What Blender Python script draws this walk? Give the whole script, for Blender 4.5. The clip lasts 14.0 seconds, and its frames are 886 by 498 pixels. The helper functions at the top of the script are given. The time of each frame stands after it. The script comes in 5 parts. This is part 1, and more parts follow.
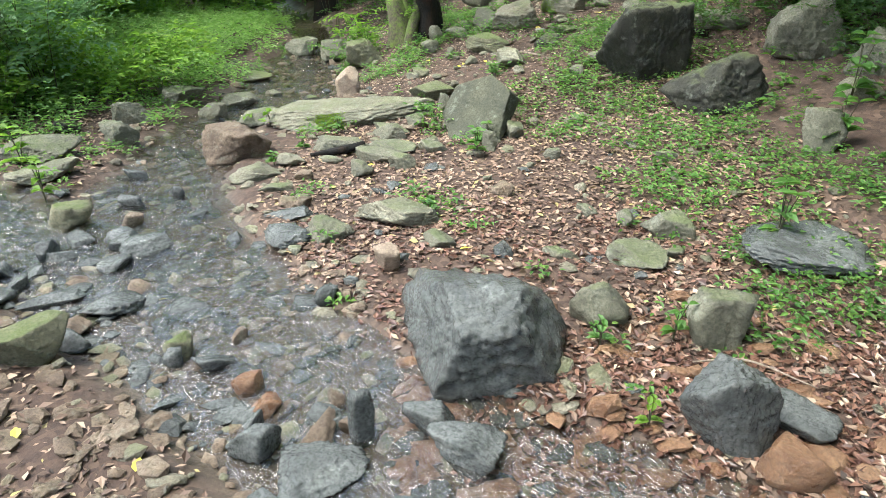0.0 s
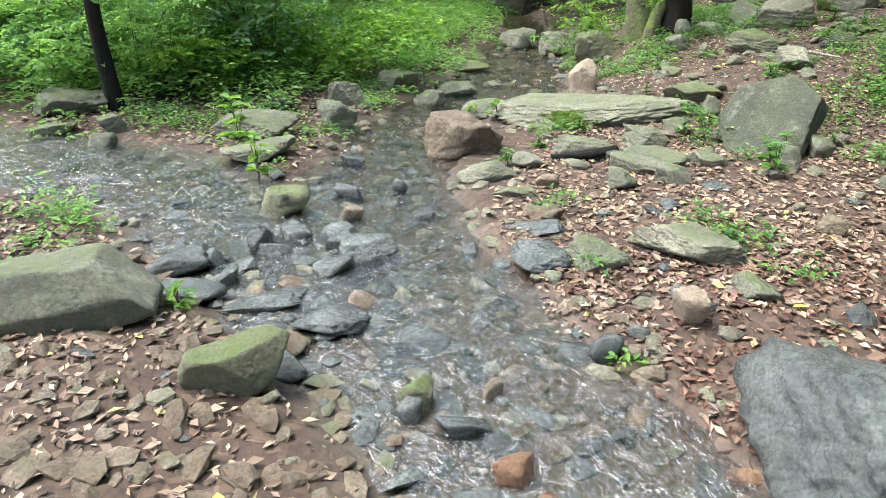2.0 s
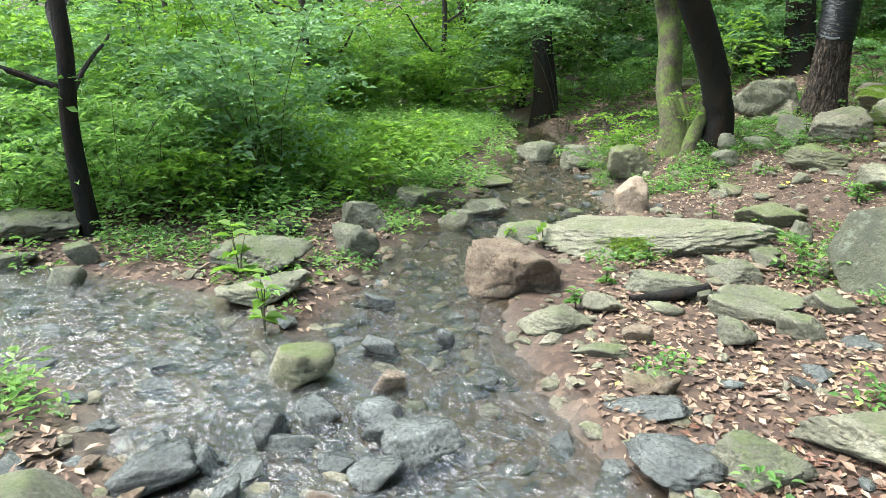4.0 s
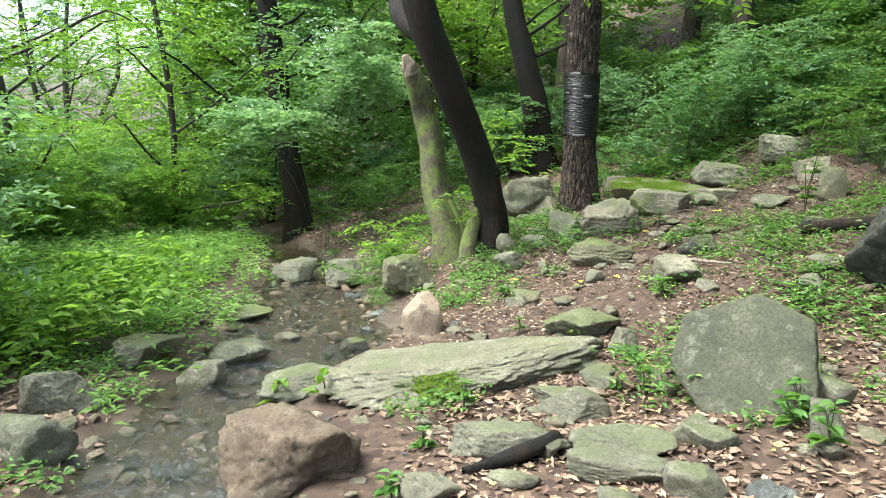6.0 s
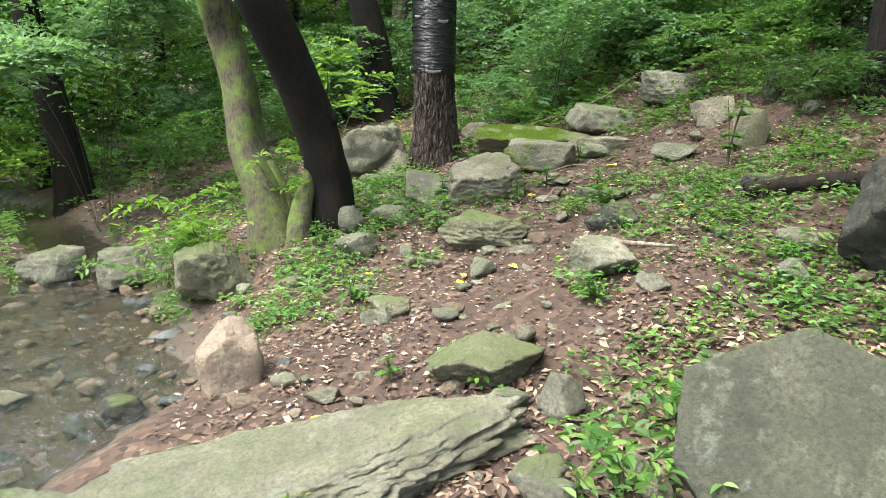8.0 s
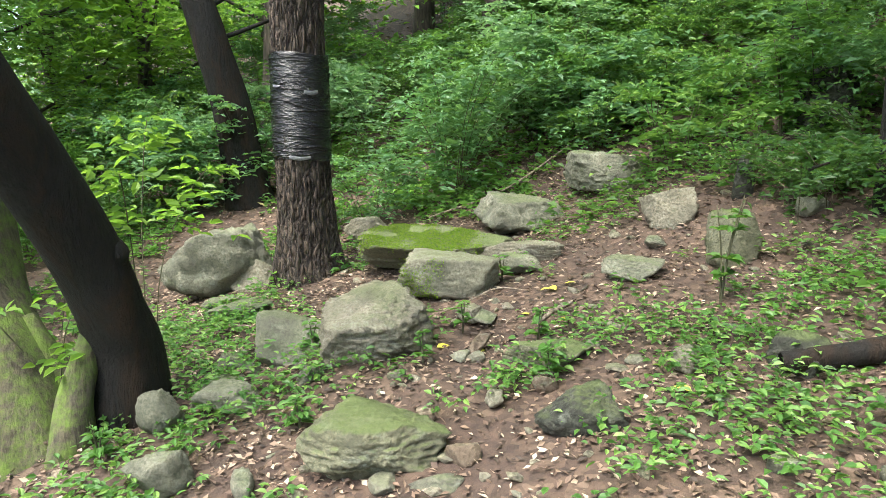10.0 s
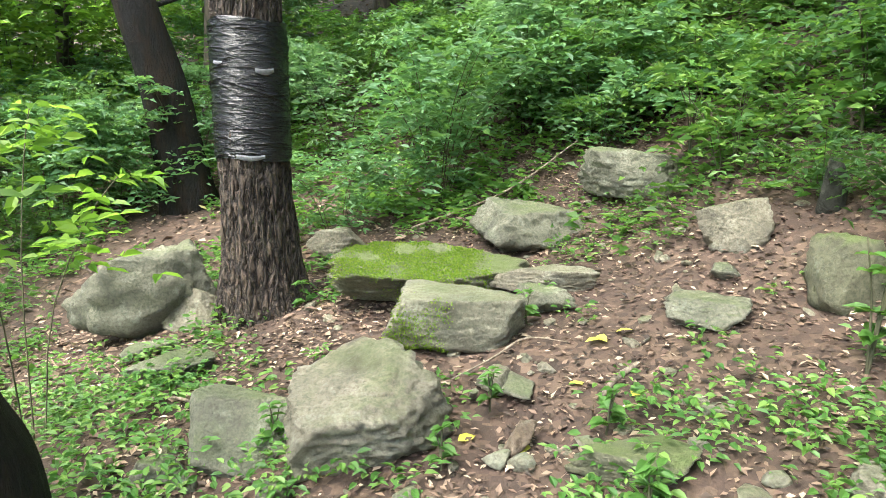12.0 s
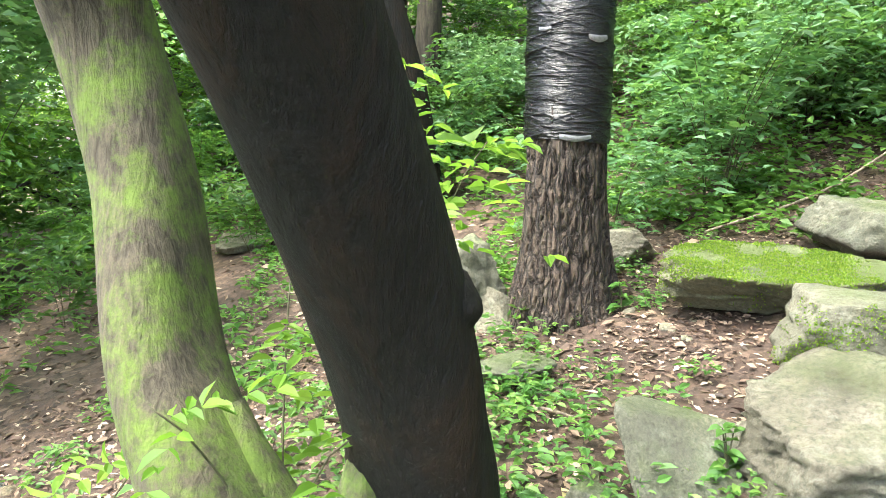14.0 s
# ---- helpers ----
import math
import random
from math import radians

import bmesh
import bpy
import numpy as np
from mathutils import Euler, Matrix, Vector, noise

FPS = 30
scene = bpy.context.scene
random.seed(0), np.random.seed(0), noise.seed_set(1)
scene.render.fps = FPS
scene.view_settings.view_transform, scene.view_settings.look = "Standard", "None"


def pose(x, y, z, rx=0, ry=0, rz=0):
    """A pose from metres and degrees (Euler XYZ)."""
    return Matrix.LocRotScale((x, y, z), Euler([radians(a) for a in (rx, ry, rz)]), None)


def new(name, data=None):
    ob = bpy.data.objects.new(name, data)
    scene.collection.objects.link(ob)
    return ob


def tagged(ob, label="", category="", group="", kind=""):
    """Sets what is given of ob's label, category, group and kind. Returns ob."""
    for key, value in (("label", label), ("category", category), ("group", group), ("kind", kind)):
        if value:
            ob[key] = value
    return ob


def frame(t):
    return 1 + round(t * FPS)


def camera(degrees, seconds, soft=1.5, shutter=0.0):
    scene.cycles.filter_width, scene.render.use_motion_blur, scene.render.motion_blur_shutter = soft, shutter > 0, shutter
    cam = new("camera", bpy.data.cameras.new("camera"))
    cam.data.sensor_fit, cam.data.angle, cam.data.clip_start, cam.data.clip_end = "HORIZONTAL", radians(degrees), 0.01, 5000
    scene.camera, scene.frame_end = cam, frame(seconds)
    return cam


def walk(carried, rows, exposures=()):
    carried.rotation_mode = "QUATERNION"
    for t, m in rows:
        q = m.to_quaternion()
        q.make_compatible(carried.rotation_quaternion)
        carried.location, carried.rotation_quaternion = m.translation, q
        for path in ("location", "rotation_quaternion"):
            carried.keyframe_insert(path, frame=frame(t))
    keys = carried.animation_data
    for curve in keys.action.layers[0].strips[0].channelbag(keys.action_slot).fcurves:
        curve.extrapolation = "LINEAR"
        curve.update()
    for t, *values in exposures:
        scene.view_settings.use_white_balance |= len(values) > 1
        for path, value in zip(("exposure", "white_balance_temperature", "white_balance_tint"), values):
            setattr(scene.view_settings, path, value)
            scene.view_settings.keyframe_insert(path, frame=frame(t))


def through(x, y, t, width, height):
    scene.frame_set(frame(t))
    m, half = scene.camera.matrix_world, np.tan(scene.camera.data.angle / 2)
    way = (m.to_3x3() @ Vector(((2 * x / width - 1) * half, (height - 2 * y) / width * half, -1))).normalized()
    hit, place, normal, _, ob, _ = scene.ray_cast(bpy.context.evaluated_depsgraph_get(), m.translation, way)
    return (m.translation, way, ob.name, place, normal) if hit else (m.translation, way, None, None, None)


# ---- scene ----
# ---- the camera and its walk ----
cam = camera(65.8, 14.0, soft=0.85)
METRES, EYE, TILT, LEAN, TURN = 8.5, 1.96, -30.0, 0.0, 0.0
ROWS = [
    (0.0, 0.0, 0.0, 0.0, 0.0, 0.0, -0.0),
    (0.5, -0.0179, 0.02, 0.0013, 6.34, -0.49, -3.48),
    (1.0, -0.0339, 0.0456, 0.0026, 11.39, -0.38, -6.29),
    (1.5, -0.0626, 0.0676, 0.0057, 11.97, -0.24, -6.52),
    (2.0, -0.078, 0.0995, 0.0086, 12.68, -0.27, -6.82),
    (2.5, -0.0949, 0.12, 0.0171, 12.71, -0.25, -7.04),
    (3.0, -0.1155, 0.1413, 0.0251, 12.5, 1.16, -6.73),
    (5.5, -0.1647, 0.2801, 0.07, 2.45, 18.27, -1.22),
    (6.0, -0.1657, 0.3123, 0.0843, -6.76, 18.22, 4.15),
    (6.5, -0.1552, 0.3419, 0.0974, -8.34, 17.43, 4.94),
    (7.0, -0.1589, 0.3758, 0.1145, -12.82, 14.8, 6.91),
    (7.5, -0.1609, 0.4144, 0.1346, -17.22, 13.19, 9.33),
    (8.0, -0.131, 0.4784, 0.162, -19.31, 12.25, 10.57),
    (8.5, -0.1113, 0.513, 0.1862, -19.61, 14.77, 10.72),
    (9.0, -0.0867, 0.5448, 0.2115, -21.46, 16.29, 11.99),
    (11.5, -0.0156, 0.6918, 0.3053, -32.07, 12.89, 16.9),
    (12.0, -0.0099, 0.7094, 0.3137, -31.07, 13.01, 16.44),
    (12.5, -0.0211, 0.7224, 0.3227, -28.78, 13.8, 15.36),
    (13.0, -0.0369, 0.7495, 0.3231, -26.82, 14.2, 14.39),
    (13.5, -0.0511, 0.7866, 0.3293, -23.17, 15.84, 12.63),
    (14.0, -0.0748, 0.8057, 0.3388, -21.03, 17.52, 11.62),
]
# stops, kelvin and tint
EXPOSURES = [(0.0, 1.9, 5950, 2), (3.0, 2.1, 5900, 0), (5.5, 2.2, 6100, -2), (7.5, 2.15, 6150, 4), (9.0, 2.2, 6150, 2), (11.5, 2.65, 6150, 2), (13.0, 2.72, 6150, 2), (14.0, 3.1, 6150, 2)]
walk(cam, [(t, pose(0, 0, EYE, TILT, LEAN, TURN) @ pose(METRES * x, METRES * y, METRES * z, 90 + pitch, roll, yaw)) for t, x, y, z, yaw, pitch, roll in ROWS], EXPOSURES)

# ---- daylight ----
SUN_ELEVATION, SUN_TURN = 64.0, 265.0
world = bpy.data.worlds.new("sky")
scene.world = world
world.use_nodes = True
wn = world.node_tree
sky = wn.nodes.new("ShaderNodeTexSky")
sky.sky_type, sky.sun_disc = "NISHITA", False
sky.sun_elevation, sky.sun_rotation = radians(SUN_ELEVATION), radians(SUN_TURN)
sky.air_density, sky.dust_density, sky.ozone_density = 1.0, 5.0, 0.6
wn.nodes["Background"].inputs["Strength"].default_value = 0.15
wn.links.new(sky.outputs["Color"], wn.nodes["Background"].inputs["Color"])
sun = new("sun", bpy.data.lights.new("sun", "SUN"))
sun.data.energy, sun.data.angle, sun.data.color = 1.3, radians(40), (1.0, 0.96, 0.88)
sun.matrix_world = pose(0, 0, 30, 90 - SUN_ELEVATION, 0, 180 - SUN_TURN)

# ---- the lie of the land ----
def smooth(a, b, v):
    v = min(1.0, max(0.0, (v - a) / (b - a)))
    return v * v * (3 - 2 * v)


def ramp(points, v):
    """Piecewise line through (v, value) pairs."""
    for (a, p), (b, q) in zip(points, points[1:]):
        if v <= b:
            return p + (q - p) * max(0.0, v - a) / (b - a)
    return points[-1][1]


BROOK = ((-3, 2.6), (0, 0.9), (1.0, 0.5), (1.7, 0.08), (2.4, -0.9), (3.1, -1.75), (4.0, -2.0), (4.8, -2.1), (5.6, -2.15), (6.4, -2.08), (7.2, -1.7), (8.0, -1.72), (9.0, -1.78), (10.4, -1.85), (13, -2.6), (20, -5.0), (40, -14))
WIDTH = ((-3, 0.5), (1.0, 0.8), (1.7, 0.75), (2.4, 0.55), (3.1, 0.8), (3.8, 0.5), (4.8, 0.25), (6.4, 0.22), (7.2, 0.45), (8.0, 0.5), (9.0, 0.4), (10.4, 0.16), (14, 0.3))
ARM = ((-8, 3.2), (-5.2, 3.9), (-4.0, 4.05), (-3.2, 3.98), (-2.8, 3.7), (-2.2, 3.35), (-1.7, 3.1))


def bed(y):
    return -0.062 * (y - 2.7) if y < 26 else -1.44 - 0.02 * (y - 26)


def arm_distance(x, y):
    best = 9.0
    for (x0, y0), (x1, y1) in zip(ARM, ARM[1:]):
        u = max(0.0, min(1.0, ((x - x0) * (x1 - x0) + (y - y0) * (y1 - y0)) / ((x1 - x0) ** 2 + (y1 - y0) ** 2)))
        best = min(best, math.hypot(x - x0 - u * (x1 - x0), y - y0 - u * (y1 - y0)))
    return best


def brook_side(x, y):
    """Metres from the brook's edge: below 0 in the water."""
    return min(abs(x - ramp(BROOK, y)) - ramp(WIDTH, y), arm_distance(x, y) - 0.3)


def land(x, y):
    c, w = ramp(BROOK, y), ramp(WIDTH, y)
    z = bed(y)
    d = x - c
    if d > 0:
        s = max(0.0, d - w * 0.8)
        k = 0.06 + 0.035 * smooth(3.0, 5.0, y) + 0.125 * smooth(5.2, 7.2, y)
        z += k * s + 0.30 * max(0.0, x - 2.4 - 0.35 * smooth(8, 11, y)) * smooth(3.0, 6.5, y)
        z += 0.14 * max(0.0, x - 1.2) * (1 - smooth(3.0, 6.5, y))
        z += 0.13 * max(0.0, y - 11.3) * smooth(-1.2, 2.0, x)
        z += 0.16 * math.exp(-(x ** 2 + (y - 8.75) ** 2) / 0.9)
        z += 0.04 * math.exp(-((x + 0.1) ** 2 + (y - 3.6) ** 2) / 0.5)
    else:
        s = max(0.0, -d - w * 0.8)
        z += 0.045 * min(s, 3.0) + 0.10 * max(0.0, s - 7)
        z += 0.05 * math.exp(-((x + 2.3) ** 2 + (y - 2.1) ** 2) / 0.5)
    side = brook_side(x, y)
    z += 0.06 * smooth(0.0, 0.35, side) - 0.06
    far = max(0.0, math.hypot(x, y - 5) - 24)
    z -= 0.06 * max(0.0, y - 12.5) * (1 - smooth(-2.0, 0.5, x)) * (1 if y < 20 else 7.5 / (y - 12.5))
    z -= 0.085 * math.exp(-((x + 0.1) ** 2 + (y - 6.0) ** 2) / 2.2)
    return z + 0.10 * far * (1 if x > 0 or y < 0 else 0.35)

# ---- materials ----
def material(name):
    m = bpy.data.materials.new(name)
    m.use_nodes = True
    nt = m.node_tree
    return m, nt, nt.nodes["Principled BSDF"]


def node(nt, kind, **inputs):
    n = nt.nodes.new(kind)
    for key, value in inputs.items():
        n.inputs[key.replace("_", " ")].default_value = value
    return n


def noise_node(nt, scale, detail=6.0, rough=0.6, coord=None, distort=0.0):
    n = node(nt, "ShaderNodeTexNoise", Scale=scale, Detail=detail, Roughness=rough, Distortion=distort)
    if coord is not None:
        nt.links.new(coord, n.inputs["Vector"])
    return n.outputs["Fac"]


def ramp_node(nt, fac, stops):
    n = nt.nodes.new("ShaderNodeValToRGB")
    e = n.color_ramp.elements
    while len(e) < len(stops):
        e.new(0.5)
    for el, (p, c) in zip(e, stops):
        el.position, el.color = p, (*c, 1) if len(c) == 3 else c
    nt.links.new(fac, n.inputs["Fac"])
    return n.outputs["Color"]


def mix_node(nt, fac, a, b):
    n = nt.nodes.new("ShaderNodeMix")
    n.data_type = "RGBA"
    for sock, v in ((n.inputs[0], fac), (n.inputs[6], a), (n.inputs[7], b)):
        if isinstance(v, (int, float)):
            sock.default_value = v
        elif isinstance(v, tuple):
            sock.default_value = (*v, 1)
        else:
            nt.links.new(v, sock)
    return n.outputs[2]


def bump_node(nt, height, strength, distance, below=None):
    n = node(nt, "ShaderNodeBump", Strength=strength, Distance=distance)
    nt.links.new(height, n.inputs["Height"])
    if below is not None:
        nt.links.new(below, n.inputs["Normal"])
    return n.outputs["Normal"]


def grey3(v):
    return (v, v, v)


def stone_material(name, dark, mid, light, moss=0.0, rough=0.8, lichen=0.25, grain=1.0):
    """Foliated schist: bands along the bedding, blotches, pale lichen, moss on upward faces."""
    m, nt, p = material(name)
    tc = nt.nodes.new("ShaderNodeTexCoord")
    info = nt.nodes.new("ShaderNodeObjectInfo")
    off = nt.nodes.new("ShaderNodeVectorMath")
    off.operation = "ADD"
    nt.links.new(tc.outputs["Object"], off.inputs[0])
    big = nt.nodes.new("ShaderNodeVectorMath")
    big.operation = "SCALE"
    big.inputs["Scale"].default_value = 37.0
    comb = nt.nodes.new("ShaderNodeCombineXYZ")
    for k in range(3):
        nt.links.new(info.outputs["Random"], comb.inputs[k])
    nt.links.new(comb.outputs[0], big.inputs[0])
    nt.links.new(big.outputs[0], off.inputs[1])
    pos = off.outputs[0]
    squash = nt.nodes.new("ShaderNodeMapping")
    squash.inputs["Scale"].default_value = (2.0, 2.0, 8.0)
    squash.inputs["Rotation"].default_value = (0.4, 0.25, 0)
    nt.links.new(pos, squash.inputs["Vector"])
    bands = noise_node(nt, 1.6, 4, 0.5, squash.outputs[0], 0.4)
    blot = noise_node(nt, 5.0, 8, 0.62, pos)
    fine = noise_node(nt, 70.0, 4, 0.7, pos)
    c = ramp_node(nt, blot, ((0.3, dark), (0.52, mid), (0.72, light)))
    c = mix_node(nt, ramp_node(nt, bands, ((0.4, grey3(0)), (0.7, grey3(0.55)))), c, mid)
    c = mix_node(nt, ramp_node(nt, fine, ((0.34, grey3(0.7)), (0.58, grey3(0)))), c, dark)
    crack = nt.nodes.new('ShaderNodeTexVoronoi')
    crack.feature = 'DISTANCE_TO_EDGE'
    crack.inputs['Scale'].default_value = 3.2
    bent = node(nt, 'ShaderNodeTexNoise', Scale=2.5, Detail=3.0)
    nt.links.new(pos, bent.inputs['Vector'])
    warp = nt.nodes.new('ShaderNodeVectorMath')
    warp.operation = 'ADD'
    nt.links.new(pos, warp.inputs[0])
    nt.links.new(bent.outputs['Color'], warp.inputs[1])
    nt.links.new(warp.outputs[0], crack.inputs['Vector'])
    c = mix_node(nt, ramp_node(nt, crack.outputs['Distance'], ((0.0, grey3(0.22)), (0.02, grey3(0)))), c, dark)
    lic = noise_node(nt, 11.0, 7, 0.7, pos)
    c = mix_node(nt, ramp_node(nt, lic, ((0.56, grey3(0)), (0.66, grey3(lichen)))), c, (0.42, 0.45, 0.36))
    if moss > 0:
        geo = nt.nodes.new("ShaderNodeNewGeometry")
        sep = nt.nodes.new("ShaderNodeSeparateXYZ")
        nt.links.new(geo.outputs["Normal"], sep.inputs[0])
        add = node(nt, "ShaderNodeMath")
        add.operation = "MULTIPLY_ADD"
        nt.links.new(noise_node(nt, 3.2, 8, 0.7, pos), add.inputs[0])
        add.inputs[1].default_value = 1.6
        nt.links.new(sep.outputs["Z"], add.inputs[2])
        shift = node(nt, "ShaderNodeMath")
        shift.operation = "SUBTRACT"
        nt.links.new(add.outputs[0], shift.inputs[0])
        shift.inputs[1].default_value = 1.12 - 0.75 * (moss - 0.5)
        f = ramp_node(nt, shift.outputs[0], ((0.42, grey3(0)), (0.85, grey3(min(1.0, moss + 0.2)))))
        c = mix_node(nt, f, c, mix_node(nt, fine, (0.07, 0.10, 0.025), (0.14, 0.17, 0.05)))
    nt.links.new(c, p.inputs["Base Color"])
    r = ramp_node(nt, blot, ((0.3, grey3(max(0.08, rough - 0.15))), (0.7, grey3(min(1, rough + 0.12)))))
    nt.links.new(r, p.inputs["Roughness"])
    n1 = bump_node(nt, bands, 0.12 * grain, 0.03)
    n2 = bump_node(nt, noise_node(nt, 26.0, 8, 0.75, pos), 0.9 * grain, 0.03, n1)
    chips = nt.nodes.new("ShaderNodeTexVoronoi")
    chips.inputs["Scale"].default_value = 8.0
    nt.links.new(warp.outputs[0], chips.inputs["Vector"])
    n3 = bump_node(nt, chips.outputs["Distance"], 0.18 * grain, 0.04, n2)
    nt.links.new(bump_node(nt, fine, 0.7 * grain, 0.008, n3), p.inputs["Normal"])
    return m


STONE = {
    "grey": stone_material("schist_grey_green", (0.075, 0.073, 0.052), (0.175, 0.170, 0.122), (0.335, 0.322, 0.245), moss=0.5),
    "pale": stone_material("schist_pale", (0.10, 0.094, 0.066), (0.235, 0.222, 0.16), (0.42, 0.395, 0.30), moss=0.4),
    "tan": stone_material("schist_tan", (0.085, 0.074, 0.052), (0.225, 0.202, 0.148), (0.42, 0.385, 0.295), moss=0.4),
    "brown": stone_material("schist_brown", (0.07, 0.046, 0.03), (0.19, 0.14, 0.097), (0.40, 0.33, 0.25), moss=0.2),
    "rust": stone_material("stone_rust", (0.11, 0.055, 0.03), (0.24, 0.135, 0.075), (0.36, 0.23, 0.13), rough=0.35, lichen=0.05),
    "dark": stone_material("schist_dark", (0.018, 0.017, 0.013), (0.042, 0.042, 0.03), (0.10, 0.097, 0.068), moss=0.55),
    "moss": stone_material("schist_mossy", (0.075, 0.073, 0.045), (0.17, 0.163, 0.10), (0.30, 0.285, 0.19), moss=0.7),
    "pink": stone_material("quartz_pale", (0.19, 0.135, 0.095), (0.36, 0.28, 0.21), (0.56, 0.47, 0.37), lichen=0.1),
    "olive": stone_material("schist_olive", (0.038, 0.040, 0.026), (0.090, 0.092, 0.060), (0.18, 0.178, 0.12), moss=0.5),
    "wet": stone_material("schist_wet", (0.038, 0.041, 0.04), (0.10, 0.106, 0.102), (0.20, 0.21, 0.20), rough=0.17, lichen=0.05, grain=0.7),
}


def ground_material():
    m, nt, p = material("forest_floor")
    tc = nt.nodes.new("ShaderNodeTexCoord")
    pos = tc.outputs["Object"]
    wet = nt.nodes.new("ShaderNodeAttribute")
    wet.attribute_name = "wetness"
    leafy = nt.nodes.new("ShaderNodeTexVoronoi")
    leafy.inputs["Scale"].default_value = 28.0
    nt.links.new(pos, leafy.inputs["Vector"])
    sep = nt.nodes.new("ShaderNodeSeparateColor")
    nt.links.new(leafy.outputs["Color"], sep.inputs[0])
    litter = ramp_node(nt, sep.outputs[0], ((0.0, (0.03, 0.019, 0.013)), (0.45, (0.07, 0.043, 0.03)), (0.8, (0.12, 0.077, 0.052)), (1.0, (0.19, 0.13, 0.09))))
    soil = ramp_node(nt, noise_node(nt, 26, 8, 0.7, pos), ((0.3, (0.024, 0.015, 0.011)), (0.7, (0.078, 0.047, 0.034))))
    c = mix_node(nt, ramp_node(nt, noise_node(nt, 1.7, 8, 0.7, pos), ((0.38, grey3(0)), (0.6, grey3(0.8)))), soil, litter)
    mud = ramp_node(nt, noise_node(nt, 45, 8, 0.75, pos), ((0.3, (0.028, 0.023, 0.018)), (0.55, (0.085, 0.065, 0.046)), (0.75, (0.20, 0.165, 0.125))))
    c = mix_node(nt, wet.outputs["Fac"], c, mud)
    nt.links.new(c, p.inputs["Base Color"])
    nt.links.new(ramp_node(nt, wet.outputs["Fac"], ((0.0, grey3(0.9)), (1.0, grey3(0.22)))), p.inputs["Roughness"])
    n1 = bump_node(nt, leafy.outputs["Distance"], 0.25, 0.008)
    nt.links.new(bump_node(nt, noise_node(nt, 60, 6, 0.7, pos), 0.6, 0.01, n1), p.inputs["Normal"])
    return m


def water_material():
    """Thin running water: clear over the gravel, with fine ripples that catch the sky."""
    m, nt, p = material("shallow_water")
    nt.nodes.remove(p)
    tc = nt.nodes.new("ShaderNodeTexCoord")
    mp = nt.nodes.new("ShaderNodeMapping")
    mp.inputs["Scale"].default_value = (1.0, 0.6, 1.0)
    nt.links.new(tc.outputs["Object"], mp.inputs["Vector"])
    n1 = bump_node(nt, noise_node(nt, 7, 4, 0.6, mp.outputs[0], 0.6), 0.6, 0.05)
    n2 = bump_node(nt, noise_node(nt, 24, 4, 0.65, mp.outputs[0], 1.2), 0.8, 0.02, n1)
    n3 = bump_node(nt, noise_node(nt, 70, 3, 0.6, mp.outputs[0], 0.8), 0.7, 0.006, n2)
    gloss = node(nt, "ShaderNodeBsdfGlossy", Roughness=0.1)
    clear = nt.nodes.new("ShaderNodeBsdfTransparent")
    clear.inputs["Color"].default_value = (0.86, 0.83, 0.77, 1)
    fr = node(nt, "ShaderNodeFresnel", IOR=2.2)
    mix = nt.nodes.new("ShaderNodeMixShader")
    for s in (gloss, fr):
        nt.links.new(n3, s.inputs["Normal"])
    nt.links.new(fr.outputs[0], mix.inputs[0])
    nt.links.new(clear.outputs[0], mix.inputs[1])
    nt.links.new(gloss.outputs[0], mix.inputs[2])
    nt.links.new(mix.outputs[0], nt.nodes["Material Output"].inputs["Surface"])
    return m


def leaf_material(name, stops, through=0.45, rough=0.5):
    """Thin leaves: colour by leaf, part of the light shines through."""
    m, nt, p = material(name)
    geo = nt.nodes.new("ShaderNodeNewGeometry")
    tc = nt.nodes.new("ShaderNodeTexCoord")
    c = ramp_node(nt, geo.outputs["Random Per Island"], stops)
    patch = noise_node(nt, 0.9, 4, 0.6, tc.outputs["Object"])
    hue = nt.nodes.new("ShaderNodeHueSaturation")
    mapr = node(nt, "ShaderNodeMapRange")
    nt.links.new(patch, mapr.inputs[0])
    mapr.inputs[1].default_value, mapr.inputs[2].default_value = 0.3, 0.7
    mapr.inputs[3].default_value, mapr.inputs[4].default_value = 0.75, 1.2
    nt.links.new(mapr.outputs[0], hue.inputs["Value"])
    nt.links.new(c, hue.inputs["Color"])
    nt.links.new(hue.outputs[0], p.inputs["Base Color"])
    p.inputs["Roughness"].default_value = rough
    if through > 0:
        tr = nt.nodes.new("ShaderNodeBsdfTranslucent")
        warm = mix_node(nt, 0.45, hue.outputs[0], (0.26, 0.44, 0.04))
        nt.links.new(warm, tr.inputs["Color"])
        mix = node(nt, "ShaderNodeMixShader", Fac=through)
        nt.links.new(p.outputs[0], mix.inputs[1])
        nt.links.new(tr.outputs[0], mix.inputs[2])
        nt.links.new(mix.outputs[0], nt.nodes["Material Output"].inputs["Surface"])
    return m


